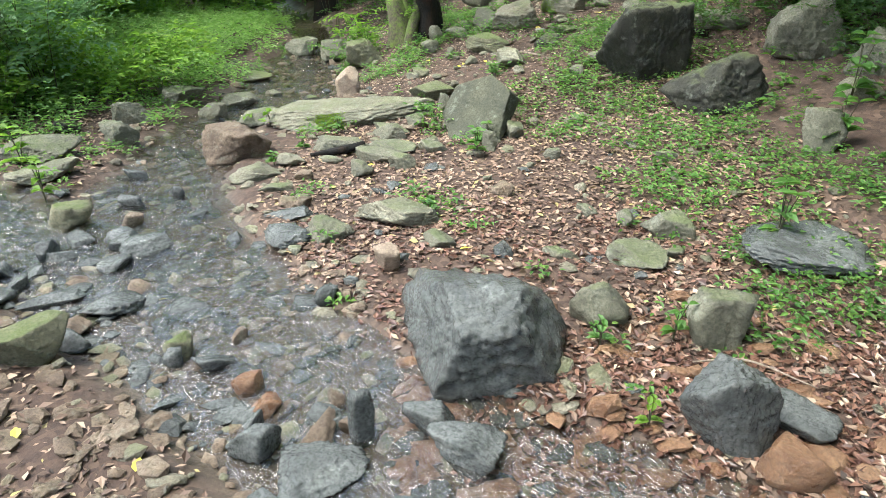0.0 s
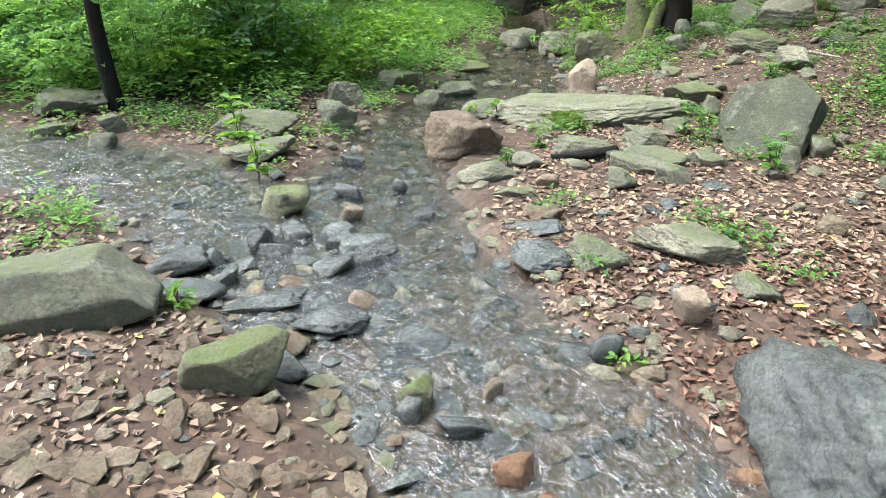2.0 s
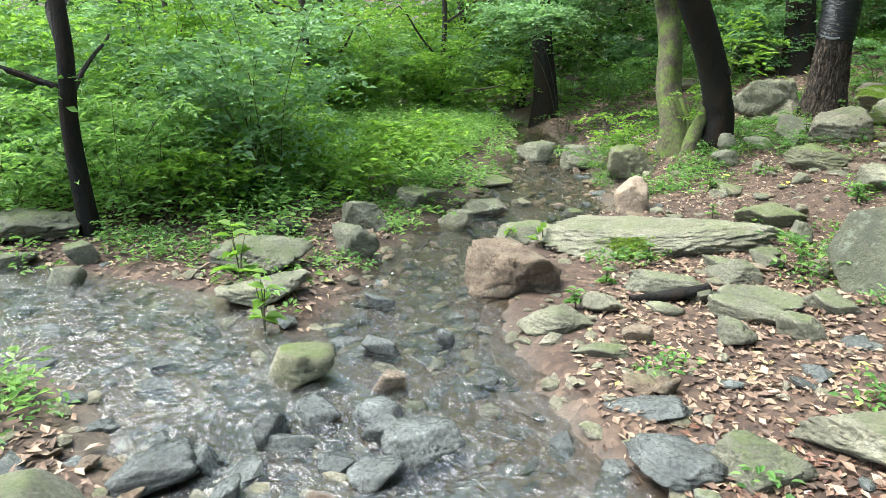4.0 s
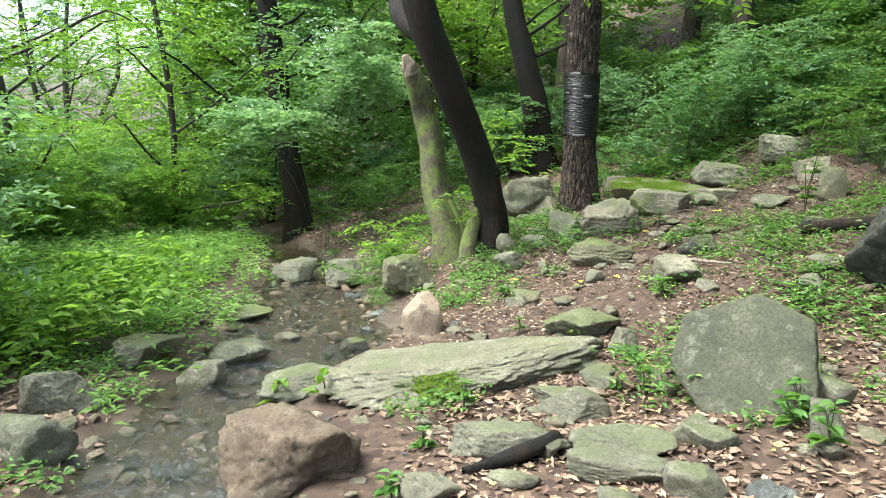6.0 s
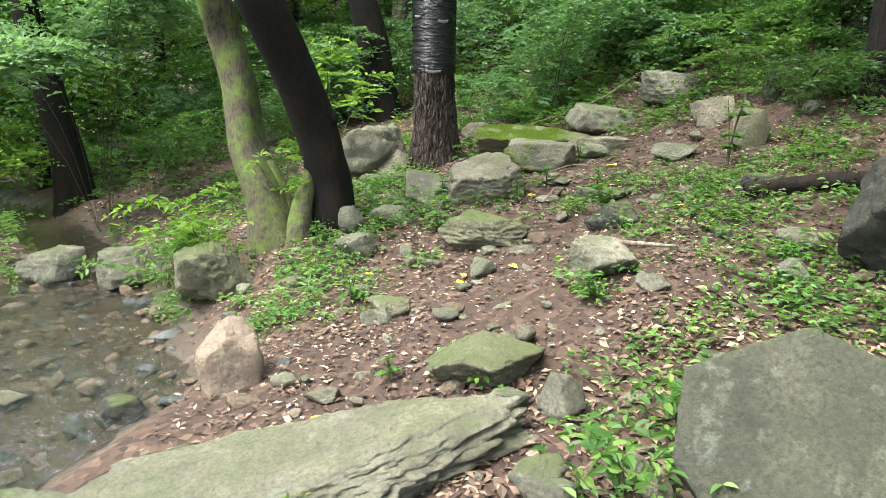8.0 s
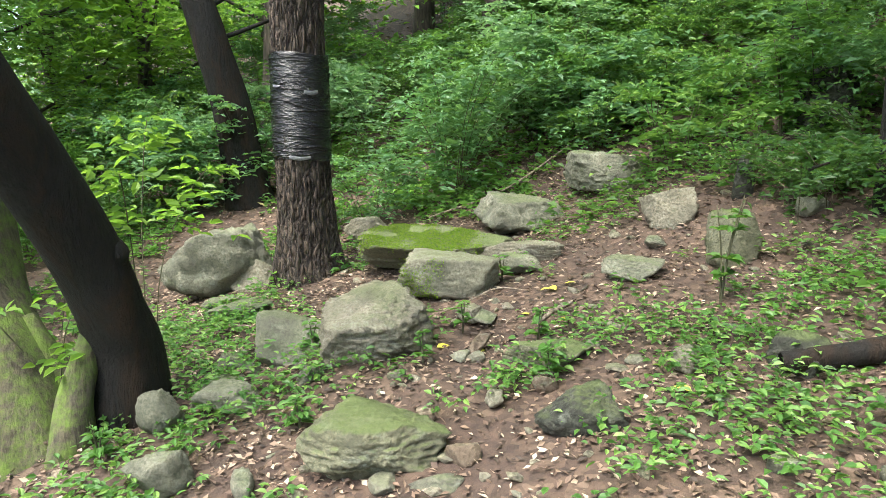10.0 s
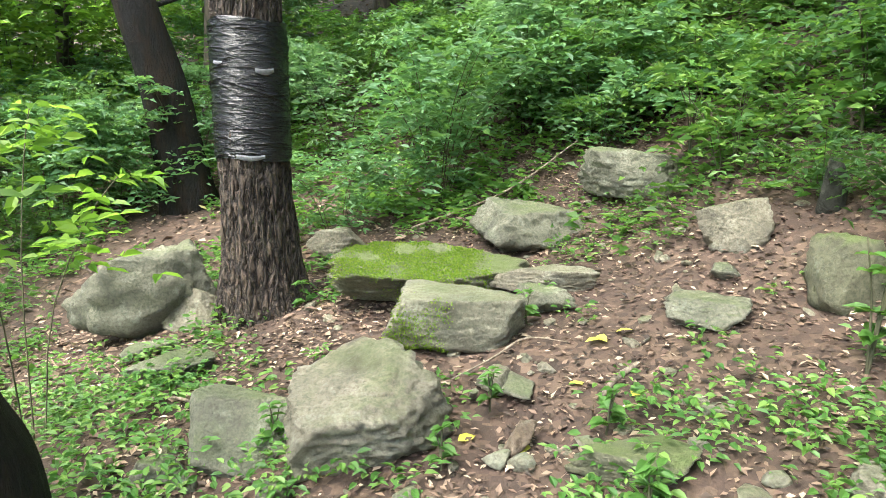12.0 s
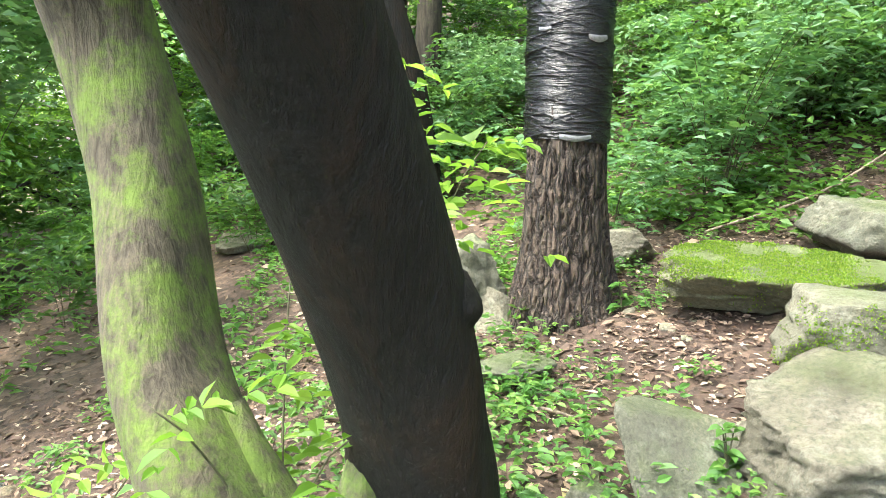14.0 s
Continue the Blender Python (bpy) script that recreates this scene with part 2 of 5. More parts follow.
LEAF = {
    "mid": leaf_material("leaf_green", ((0.0, (0.05, 0.125, 0.03)), (0.5, (0.085, 0.20, 0.045)), (1.0, (0.15, 0.28, 0.07))), 0.58),
    "lime": leaf_material("leaf_lime", ((0.0, (0.09, 0.19, 0.02)), (0.5, (0.16, 0.30, 0.035)), (1.0, (0.26, 0.40, 0.06))), 0.62),
    "bright": leaf_material("leaf_bright", ((0.0, (0.12, 0.24, 0.06)), (0.5, (0.19, 0.34, 0.09)), (1.0, (0.30, 0.46, 0.15))), 0.6),
    "cool": leaf_material("leaf_blue_green", ((0.0, (0.06, 0.145, 0.06)), (0.5, (0.10, 0.22, 0.09)), (1.0, (0.17, 0.31, 0.14))), 0.45),
    "pale": leaf_material("leaf_pale", ((0.0, (0.12, 0.23, 0.11)), (0.5, (0.18, 0.31, 0.16)), (1.0, (0.28, 0.42, 0.24))), 0.5),
    "deep": leaf_material("leaf_deep", ((0.0, (0.022, 0.06, 0.02)), (1.0, (0.06, 0.14, 0.038))), 0.45),
    "herb": leaf_material("leaf_herb", ((0.0, (0.045, 0.12, 0.026)), (0.6, (0.095, 0.21, 0.042)), (1.0, (0.21, 0.33, 0.075))), 0.42),
    "yellow": leaf_material("leaf_yellow", ((0.0, (0.60, 0.46, 0.03)), (1.0, (0.66, 0.62, 0.12))), 0.25),
    "litter": leaf_material("leaf_dry", ((0.0, (0.055, 0.032, 0.022)), (0.3, (0.13, 0.08, 0.055)), (0.62, (0.24, 0.16, 0.11)), (0.95, (0.36, 0.26, 0.185)), (1.0, (0.36, 0.32, 0.10))), 0.0, 0.65),
    "litter_path": leaf_material("leaf_crumbs", ((0.0, (0.03, 0.02, 0.014)), (0.4, (0.10, 0.06, 0.042)), (0.8, (0.22, 0.15, 0.105)), (1.0, (0.48, 0.38, 0.28))), 0.0, 0.75),
    "litter_wet": leaf_material("leaf_wet_red", ((0.0, (0.05, 0.024, 0.017)), (0.5, (0.13, 0.065, 0.046)), (1.0, (0.24, 0.135, 0.095))), 0.0, 0.3),
    "moss": leaf_material("moss_tufts", ((0.0, (0.09, 0.17, 0.012)), (0.5, (0.17, 0.27, 0.02)), (1.0, (0.28, 0.37, 0.04))), 0.3, 0.9),
}


def bark_material(name, dark, light, moss=0.0, scale=1.0, relief=1.0):
    m, nt, p = material(name)
    tc = nt.nodes.new("ShaderNodeTexCoord")
    mp = nt.nodes.new("ShaderNodeMapping")
    mp.inputs["Scale"].default_value = (1, 1, 0.16)
    nt.links.new(tc.outputs["Object"], mp.inputs["Vector"])
    ridge = noise_node(nt, 38 * scale, 6, 0.6, mp.outputs[0], 0.4)
    fine = noise_node(nt, 90 * scale, 5, 0.7, tc.outputs["Object"])
    c = ramp_node(nt, ridge, ((0.36, dark), (0.62, light)))
    c = mix_node(nt, ramp_node(nt, fine, ((0.3, grey3(0.5)), (0.6, grey3(0)))), c, dark)
    if moss > 0:
        blot = noise_node(nt, 7.0, 10, 0.75, tc.outputs["Object"])
        f = ramp_node(nt, blot, ((0.62 - 0.3 * moss, grey3(0)), (0.74 - 0.25 * moss, grey3(0.92))))
        c = mix_node(nt, f, c, mix_node(nt, fine, (0.05, 0.085, 0.012), (0.15, 0.21, 0.03)))
    nt.links.new(c, p.inputs["Base Color"])
    p.inputs["Roughness"].default_value = 0.92
    n1 = bump_node(nt, ridge, 0.8 * relief, 0.02)
    nt.links.new(bump_node(nt, fine, 0.4 * relief, 0.006, n1), p.inputs["Normal"])
    return m


def plated_bark(name, dark, light):
    """Furrowed bark: long corky plates parted by dark cracks."""
    m, nt, p = material(name)
    tc = nt.nodes.new("ShaderNodeTexCoord")
    bent = node(nt, "ShaderNodeTexNoise", Scale=14.0, Detail=4.0, Roughness=0.6)
    nt.links.new(tc.outputs["Object"], bent.inputs["Vector"])
    soft = nt.nodes.new("ShaderNodeVectorMath")
    soft.operation = "MULTIPLY_ADD"
    soft.inputs[1].default_value = (0.035, 0.035, 0.10)
    nt.links.new(bent.outputs["Color"], soft.inputs[0])
    nt.links.new(tc.outputs["Object"], soft.inputs[2])
    mp = nt.nodes.new("ShaderNodeMapping")
    mp.inputs["Scale"].default_value = (1, 1, 0.24)
    nt.links.new(soft.outputs[0], mp.inputs["Vector"])
    plate = nt.nodes.new("ShaderNodeTexVoronoi")
    plate.feature = "DISTANCE_TO_EDGE"
    plate.inputs["Scale"].default_value = 34.0
    nt.links.new(mp.outputs[0], plate.inputs["Vector"])
    fine = noise_node(nt, 110, 6, 0.7, tc.outputs["Object"])
    patch = noise_node(nt, 9, 5, 0.6, tc.outputs["Object"])
    c = ramp_node(nt, plate.outputs["Distance"], ((0.02, dark), (0.2, light)))
    c = mix_node(nt, ramp_node(nt, fine, ((0.3, grey3(0.6)), (0.62, grey3(0)))), c, dark)
    c = mix_node(nt, ramp_node(nt, patch, ((0.5, grey3(0)), (0.7, grey3(0.35)))), c, (0.12, 0.095, 0.075))
    nt.links.new(c, p.inputs["Base Color"])
    p.inputs["Roughness"].default_value = 0.95
    n1 = bump_node(nt, ramp_node(nt, plate.outputs["Distance"], ((0.0, grey3(0)), (0.28, grey3(1)))), 1.0, 0.02)
    nt.links.new(bump_node(nt, fine, 0.7, 0.006, n1), p.inputs["Normal"])
    return m


def smooth_bark(name, dark, light, rust):
    """Dark bark with long blotches, rusty patches and shallow ripples."""
    m, nt, p = material(name)
    tc = nt.nodes.new("ShaderNodeTexCoord")
    mp = nt.nodes.new("ShaderNodeMapping")
    mp.inputs["Scale"].default_value = (1, 1, 0.3)
    nt.links.new(tc.outputs["Object"], mp.inputs["Vector"])
    blot = noise_node(nt, 7, 8, 0.7, mp.outputs[0], 0.5)
    fine = noise_node(nt, 60, 6, 0.7, mp.outputs[0])
    c = ramp_node(nt, fine, ((0.3, dark), (0.7, light)))
    c = mix_node(nt, ramp_node(nt, blot, ((0.47, grey3(0)), (0.64, grey3(0.85)))), c, mix_node(nt, fine, dark, rust))
    nt.links.new(c, p.inputs["Base Color"])
    nt.links.new(ramp_node(nt, blot, ((0.3, grey3(0.6)), (0.7, grey3(0.95)))), p.inputs["Roughness"])
    p.inputs["Specular IOR Level"].default_value = 0.25
    n1 = bump_node(nt, blot, 0.9, 0.05)
    nt.links.new(bump_node(nt, fine, 0.9, 0.012, n1), p.inputs["Normal"])
    return m


BARK = {
    "oak": plated_bark("bark_oak", (0.016, 0.011, 0.009), (0.098, 0.070, 0.053)),
    "dark": smooth_bark("bark_dark_smooth", (0.005, 0.0048, 0.0046), (0.016, 0.0135, 0.012), (0.055, 0.031, 0.017)),
    "mossy": bark_material("bark_mossy", (0.035, 0.028, 0.018), (0.10, 0.083, 0.056), 0.56, 1.7, 0.6),
    "far": bark_material("bark_far", (0.025, 0.02, 0.016), (0.09, 0.07, 0.055), 0.15, 0.6),
    "wood": bark_material("dead_wood", (0.10, 0.075, 0.055), (0.32, 0.26, 0.20), 0.0, 1.2, 0.5),
    "stem": bark_material("green_stem", (0.05, 0.05, 0.025), (0.11, 0.10, 0.055), 0.0, 1.0, 0.2),
}


def wrap_material():
    m, nt, p = material("stretch_film_black")
    tc = nt.nodes.new("ShaderNodeTexCoord")
    mp = nt.nodes.new("ShaderNodeMapping")
    mp.inputs["Scale"].default_value = (3.0, 3.0, 40)
    mp.inputs["Rotation"].default_value = (0.35, 0.3, 0)
    nt.links.new(tc.outputs["Object"], mp.inputs["Vector"])
    folds = noise_node(nt, 1.8, 5, 0.65, mp.outputs[0], 1.3)
    nt.links.new(ramp_node(nt, folds, ((0.3, (0.006, 0.0055, 0.007)), (0.7, (0.018, 0.016, 0.02)))), p.inputs["Base Color"])
    p.inputs["Roughness"].default_value = 0.2
    p.inputs["Specular IOR Level"].default_value = 0.5
    nt.links.new(bump_node(nt, folds, 0.5, 0.03), p.inputs["Normal"])
    return m


def pale_film_material():
    m, nt, p = material("stretch_film_pale")
    tc = nt.nodes.new("ShaderNodeTexCoord")
    folds = noise_node(nt, 60, 4, 0.6, tc.outputs["Object"], 1.0)
    nt.links.new(ramp_node(nt, folds, ((0.3, (0.16, 0.155, 0.17)), (0.7, (0.36, 0.35, 0.38)))), p.inputs["Base Color"])
    p.inputs["Roughness"].default_value = 0.3
    nt.links.new(bump_node(nt, folds, 0.4, 0.01), p.inputs["Normal"])
    return m


PALE_FILM = pale_film_material()
GROUND, WATER, WRAP = ground_material(), water_material(), wrap_material()

# ---- building blocks ----
def mesh_object(name, verts, faces, mat, smooth_shade=True, parent=None, label=""):
    me = bpy.data.meshes.new(name)
    verts = np.asarray(verts, dtype=np.float32)
    faces = np.asarray(faces, dtype=np.int32)
    n = faces.shape[1]
    me.vertices.add(len(verts))
    me.vertices.foreach_set("co", verts.ravel())
    me.loops.add(faces.size)
    me.loops.foreach_set("vertex_index", faces.ravel())
    me.polygons.add(len(faces))
    me.polygons.foreach_set("loop_start", np.arange(0, faces.size, n, dtype=np.int32))
    me.polygons.foreach_set("use_smooth", np.full(len(faces), smooth_shade))
    me.update(calc_edges=True)
    me.materials.append(mat)
    ob = new(name, me)
    if parent is not None:
        ob.parent = parent
        if label:
            ob["label"] = label
    return ob


def thing(name, x, y, z, label, category, group="", kind=""):
    ob = new(name)
    ob.location = (x, y, z)
    return tagged(ob, label, category, group, kind)


def unit(v):
    return v / np.maximum(1e-9, np.linalg.norm(v, axis=-1, keepdims=True))


SPHERES = {}


def icosphere(level):
    if level not in SPHERES:
        bm = bmesh.new()
        bmesh.ops.create_icosphere(bm, subdivisions=level, radius=1.0)
        SPHERES[level] = (np.array([v.co for v in bm.verts]), np.array([[v.index for v in f.verts] for f in bm.faces]))
        bm.free()
    return SPHERES[level]


def stone_shape(rng, level, facets=11, rough=0.05, planes=()):
    """A block split along random faces, in a box of about one metre; z from 0 to 1."""
    v, f = icosphere(level)
    n = unit(rng.normal(size=(facets, 3)))
    d = rng.uniform(0.5, 0.92, facets) * (1.22 if planes else 1.0)
    n = np.vstack([n, [(0, 0, 1), (0, 0, -1)], *[np.array([p[:3]]) for p in planes]]) if planes else np.vstack([n, [(0, 0, 1), (0, 0, -1)]])
    d = np.concatenate([d, [0.72, 0.7], [p[3] for p in planes]])
    n = unit(n)
    dots = np.maximum(v @ n.T, 1e-3)
    r = np.sort(d / dots, axis=1)
    # the two nearest planes blend, which rounds the edge between them a little
    r = r[:, 0] - 0.015 * np.exp(-(r[:, 1] - r[:, 0]) / 0.014) * r[:, 0]
    r = np.minimum(r, 1.25)
    seed = float(rng.uniform(0, 90))
    if level >= 3:
        jag = np.array([noise.fractal(Vector(p * 2.2 + seed), 0.8, 2.1, 4) for p in v])
        step = np.array([noise.noise(Vector((p[0] * 1.5 + seed, p[1] * 1.5, p[2] * 7.0))) for p in v])
        chip = np.array([noise.fractal(Vector(p * 7.5 + seed), 0.75, 2.2, 4) for p in v])
        r = r * (1 + 0.45 * rough * jag + rough * 0.09 * np.round(step * 5) + rough * 0.8 * chip)
    else:
        r = r * (1 + rng.normal(size=len(r)) * rough * 0.8)
    p = v * r[:, None]
    lo, hi = p.min(0), p.max(0)
    p = (p - (lo + hi) / 2) / (hi - lo)
    p[:, 2] += 0.5
    return p, f


STONE_WORDS = {"grey": "grey-green schist", "pale": "pale grey schist", "tan": "yellowish tan schist", "brown": "brown schist", "rust": "rust-brown wet", "dark": "dark grey schist", "moss": "moss-grown grey", "wet": "wet dark grey", "pink": "pale pinkish quartz", "olive": "dark olive schist"}


def rock(x, y, wide, deep, high, turn, kind, seed, lean=(0, 0), planes=(), label="", rough=0.09, sink=0.22):
    """One stone, set into the ground at its foot."""
    rng = np.random.default_rng(seed)
    size = max(wide, deep, high)
    level = 6 if size > 0.8 else 5 if size > 0.28 else 4 if size > 0.12 else 3
    p, f = stone_shape(rng, level, 11 if size < 0.4 else 15, rough, planes)
    over = 1.06
    p = p * np.array([wide * over, deep * over, high * (1 + sink)])
    p[:, 2] -= high * sink
    ob = mesh_object("boulder" if size > 0.35 else "stone", p, f, STONE[kind], True)
    ob.matrix_basis = Matrix.Translation((x, y, land(x, y))) @ pose(0, 0, 0, lean[0], lean[1], turn)
    where = "standing in the shallow brook" if brook_side(x, y) < 0.05 else "half sunk in leaf litter beside herbs"
    word = "boulder" if size > 0.35 else "stone"
    form = "flat " if high < 0.35 * wide else "upright " if high > 0.95 * wide else ""
    tagged(ob, label or f"{form}{STONE_WORDS[kind]} {word} {where}", "rock", "rocks along the brook")
    return ob


def sweep(path, radii, sides=14, flare=0.0, ridge=0.0, seed=0, lump=0.06):
    """A tapered, knobbly tube along a path (N x 3)."""
    path, radii = np.asarray(path, float), np.asarray(radii, float)
    tang = unit(np.gradient(path, axis=0))
    ref = np.array([1.0, 0.0, 0.0]) if abs(tang[0][2]) > 0.5 else np.array([0.0, 0.0, 1.0])
    verts, a = [], np.linspace(0, 2 * np.pi, sides, endpoint=False)
    rng = np.random.default_rng(seed)
    ph = rng.uniform(0, 6.28, 6)
    for i, (c, t) in enumerate(zip(path, tang)):
        u = unit(ref - t * (ref @ t))
        w = np.cross(t, u)
        s = i / (len(path) - 1)
        r = radii[i] * (1 + lump * np.sin(2 * a + ph[0] + s * 5) + lump * 0.6 * np.sin(3 * a + ph[1] - s * 9))
        if flare:
            r = r * (1 + flare * np.exp(-s * 14) * (0.6 + 0.6 * np.sin(4 * a + ph[2]) ** 2))
        if ridge:
            n = np.array([noise.noise(Vector((math.cos(q) * 8, math.sin(q) * 8, c[2] * 3.6 + seed))) + 0.4 * noise.noise(Vector((math.cos(q) * 20, math.sin(q) * 20, c[2] * 12 + seed))) for q in a])
            r = r - ridge * np.exp(-(n / 0.13) ** 2) + ridge * 0.5 * n
        verts.append(c + np.outer(np.cos(a) * r, u) + np.outer(np.sin(a) * r, w))
    n = len(path)
    faces = [[i * sides + j, i * sides + (j + 1) % sides, (i + 1) * sides + (j + 1) % sides, (i + 1) * sides + j] for i in range(n - 1) for j in range(sides)]
    verts = np.vstack(verts + [path[-1:] + tang[-1] * radii[-1] * 0.3])
    faces += [[(n - 1) * sides + j, (n - 1) * sides + (j + 1) % sides, n * sides, n * sides] for j in range(sides)]
    return verts, np.array(faces)


def tube_mesh(name, tubes, mat, parent=None, label=""):
    """Several tubes of (path, radii) in one mesh; end faces are collapsed quads, so triangles are used."""
    vs, fs, k = [], [], 0
    for i, (path, radii, sides, kw) in enumerate(tubes):
        v, f = sweep(path, radii, sides, **kw)
        vs.append(v)
        tri = np.vstack([f[:, [0, 1, 2]], f[f[:, 2] != f[:, 3]][:, [0, 2, 3]]]) + k
        fs.append(tri)
        k += len(v)
    return mesh_object(name, np.vstack(vs), np.vstack(fs), mat, True, parent, label)


def curve_path(points, n):
    """Catmull-Rom through a few points."""
    p = np.asarray(points, float)
    p = np.vstack([2 * p[0] - p[1], p, 2 * p[-1] - p[-2]])
    out = []
    m = len(p) - 3
    for t in np.linspace(0, m - 1e-6, n):
        i = int(t)
        u = t - i
        a, b, c, d = p[i:i + 4]
        out.append(0.5 * (2 * b + (c - a) * u + (2 * a - 5 * b + 4 * c - d) * u * u + (3 * b - a - 3 * c + d) * u ** 3))
    return np.array(out)


def leaf_mesh(name, base, along, up, length, width, mat, parent=None, label="", fold=0.25, fine=False, droop=0.15):
    """Many leaves, each folded along its midrib. base, along, up: N x 3; length, width: N."""
    along = unit(along)
    side = unit(np.cross(along, up))
    up = np.cross(side, along)
    L, Wd = np.asarray(length)[:, None], np.asarray(width)[:, None]
    n = len(base)
    if fine:
        mid = base + along * L * 0.5 + up * Wd * 0.05
        tip = base + along * L - up * L * droop
        q = [base]
        for s, wv in ((0.28, 0.85), (0.62, 0.8)):
            c = base + along * L * s - up * L * droop * s * s
            q += [c + side * Wd * 0.5 * wv + up * Wd * fold, c, c - side * Wd * 0.5 * wv + up * Wd * fold]
        q.append(tip)
        v = np.stack(q, 1).reshape(-1, 3)
        local = np.array([[0, 2, 1], [0, 3, 2], [1, 2, 5], [1, 5, 4], [2, 3, 6], [2, 6, 5], [4, 5, 7], [5, 6, 7]])
        k = 8
    else:
        tip = base + along * L - up * L * droop
        c = base + along * L * 0.45
        v = np.stack([base, c + side * Wd * 0.5 + up * Wd * fold, tip, c - side * Wd * 0.5 + up * Wd * fold], 1).reshape(-1, 3)
        local = np.array([[0, 2, 1], [0, 3, 2]])
        k = 4
    f = (np.arange(n)[:, None, None] * k + local[None]).reshape(-1, 3)
    return mesh_object(name, v, f, mat, False, parent, label)


def twig_leaves(rng, start, way, length, step, size, flat=0.5):
    """Leaves in two rows along twigs. start, way: N x 3; length: N. Returns base, along, up, length."""
    n = max(2, int(np.mean(length) / step))
    s = np.linspace(0.12, 1.0, n)
    k = len(start)
    sag = np.array([0, 0, -0.25])
    pos = start[:, None] + way[:, None] * (length[:, None] * s)[..., None] + sag * ((s ** 2) * length[:, None])[..., None]
    side = unit(np.cross(way, [0, 0, 1.0]))
    out = []
    for sign in (1, -1):
        al = way[:, None] * 0.55 + sign * side[:, None] + rng.normal(size=(k, n, 3)) * 0.28
        up = np.array([0, 0, 1.0]) + rng.normal(size=(k, n, 3)) * flat
        out.append((pos.reshape(-1, 3), al.reshape(-1, 3), up.reshape(-1, 3), (size * rng.uniform(0.6, 1.2, k * n))))
    return [np.concatenate([a, b]) for a, b in zip(*out)]


def foliage(name, rng, start, way, length, step, size, mat, parent=None, label="", fine=False, ratio=0.5, flat=0.5):
    b, a, u, l = twig_leaves(rng, start, way, length, step, size, flat)
    return leaf_mesh(name, b, a, u, l, l * ratio, LEAF[mat], parent, label, fine=fine)


def shrub(x, y, tall, spread, twigs, size, mat, seed, stems=5, name="shrub", label="", lean=(0, 0), fine=False, low=0.04):
    """Several arching stems, layered side twigs with two rows of leaves."""
    rng = np.random.default_rng(seed)
    z = land(x, y) - 0.03
    ob = thing(name, x, y, z, label or "bushy green shrub with layered leafy twigs on the forest floor", "shrub", "undergrowth shrubs")
    tubes, starts, ways, lens = [], [], [], []
    per = max(3, twigs // stems)
    for i in range(stems):
        a = rng.uniform(0, 2 * np.pi)
        out = spread * rng.uniform(0.35, 1.0)
        h = tall * rng.uniform(0.6, 1.0)
        end = np.array([math.cos(a) * out + lean[0], math.sin(a) * out + lean[1], h])
        pth = curve_path([(0.05 * math.cos(a), 0.05 * math.sin(a), 0), end * np.array([0.3, 0.3, 0.5]), end * np.array([0.7, 0.7, 0.85]), end], 9)
        r0 = 0.0015 + 0.002 * tall if name == "shrub" else 0.003
        tubes.append((pth, np.linspace(r0, 0.002, 9), 4, {}))
        t = rng.uniform(low, 1.0, per) ** 0.7
        idx = t * 8
        i0 = np.minimum(idx.astype(int), 7)
        p = pth[i0] + (pth[i0 + 1] - pth[i0]) * (idx - i0)[:, None]
        b = rng.uniform(0, 2 * np.pi, per)
        w = np.stack([np.cos(b), np.sin(b), rng.uniform(-0.1, 0.45, per)], 1)
        starts.append(p), ways.append(unit(w)), lens.append(spread * rng.uniform(0.25, 0.7, per) * (1.15 - 0.5 * t))
    for tube in tubes:
        tube_mesh("stem", [tube], BARK["stem"], ob)
    foliage("foliage", rng, np.vstack(starts), np.vstack(ways), np.concatenate(lens), size * 0.8, size, mat, ob, fine=fine)
    return ob


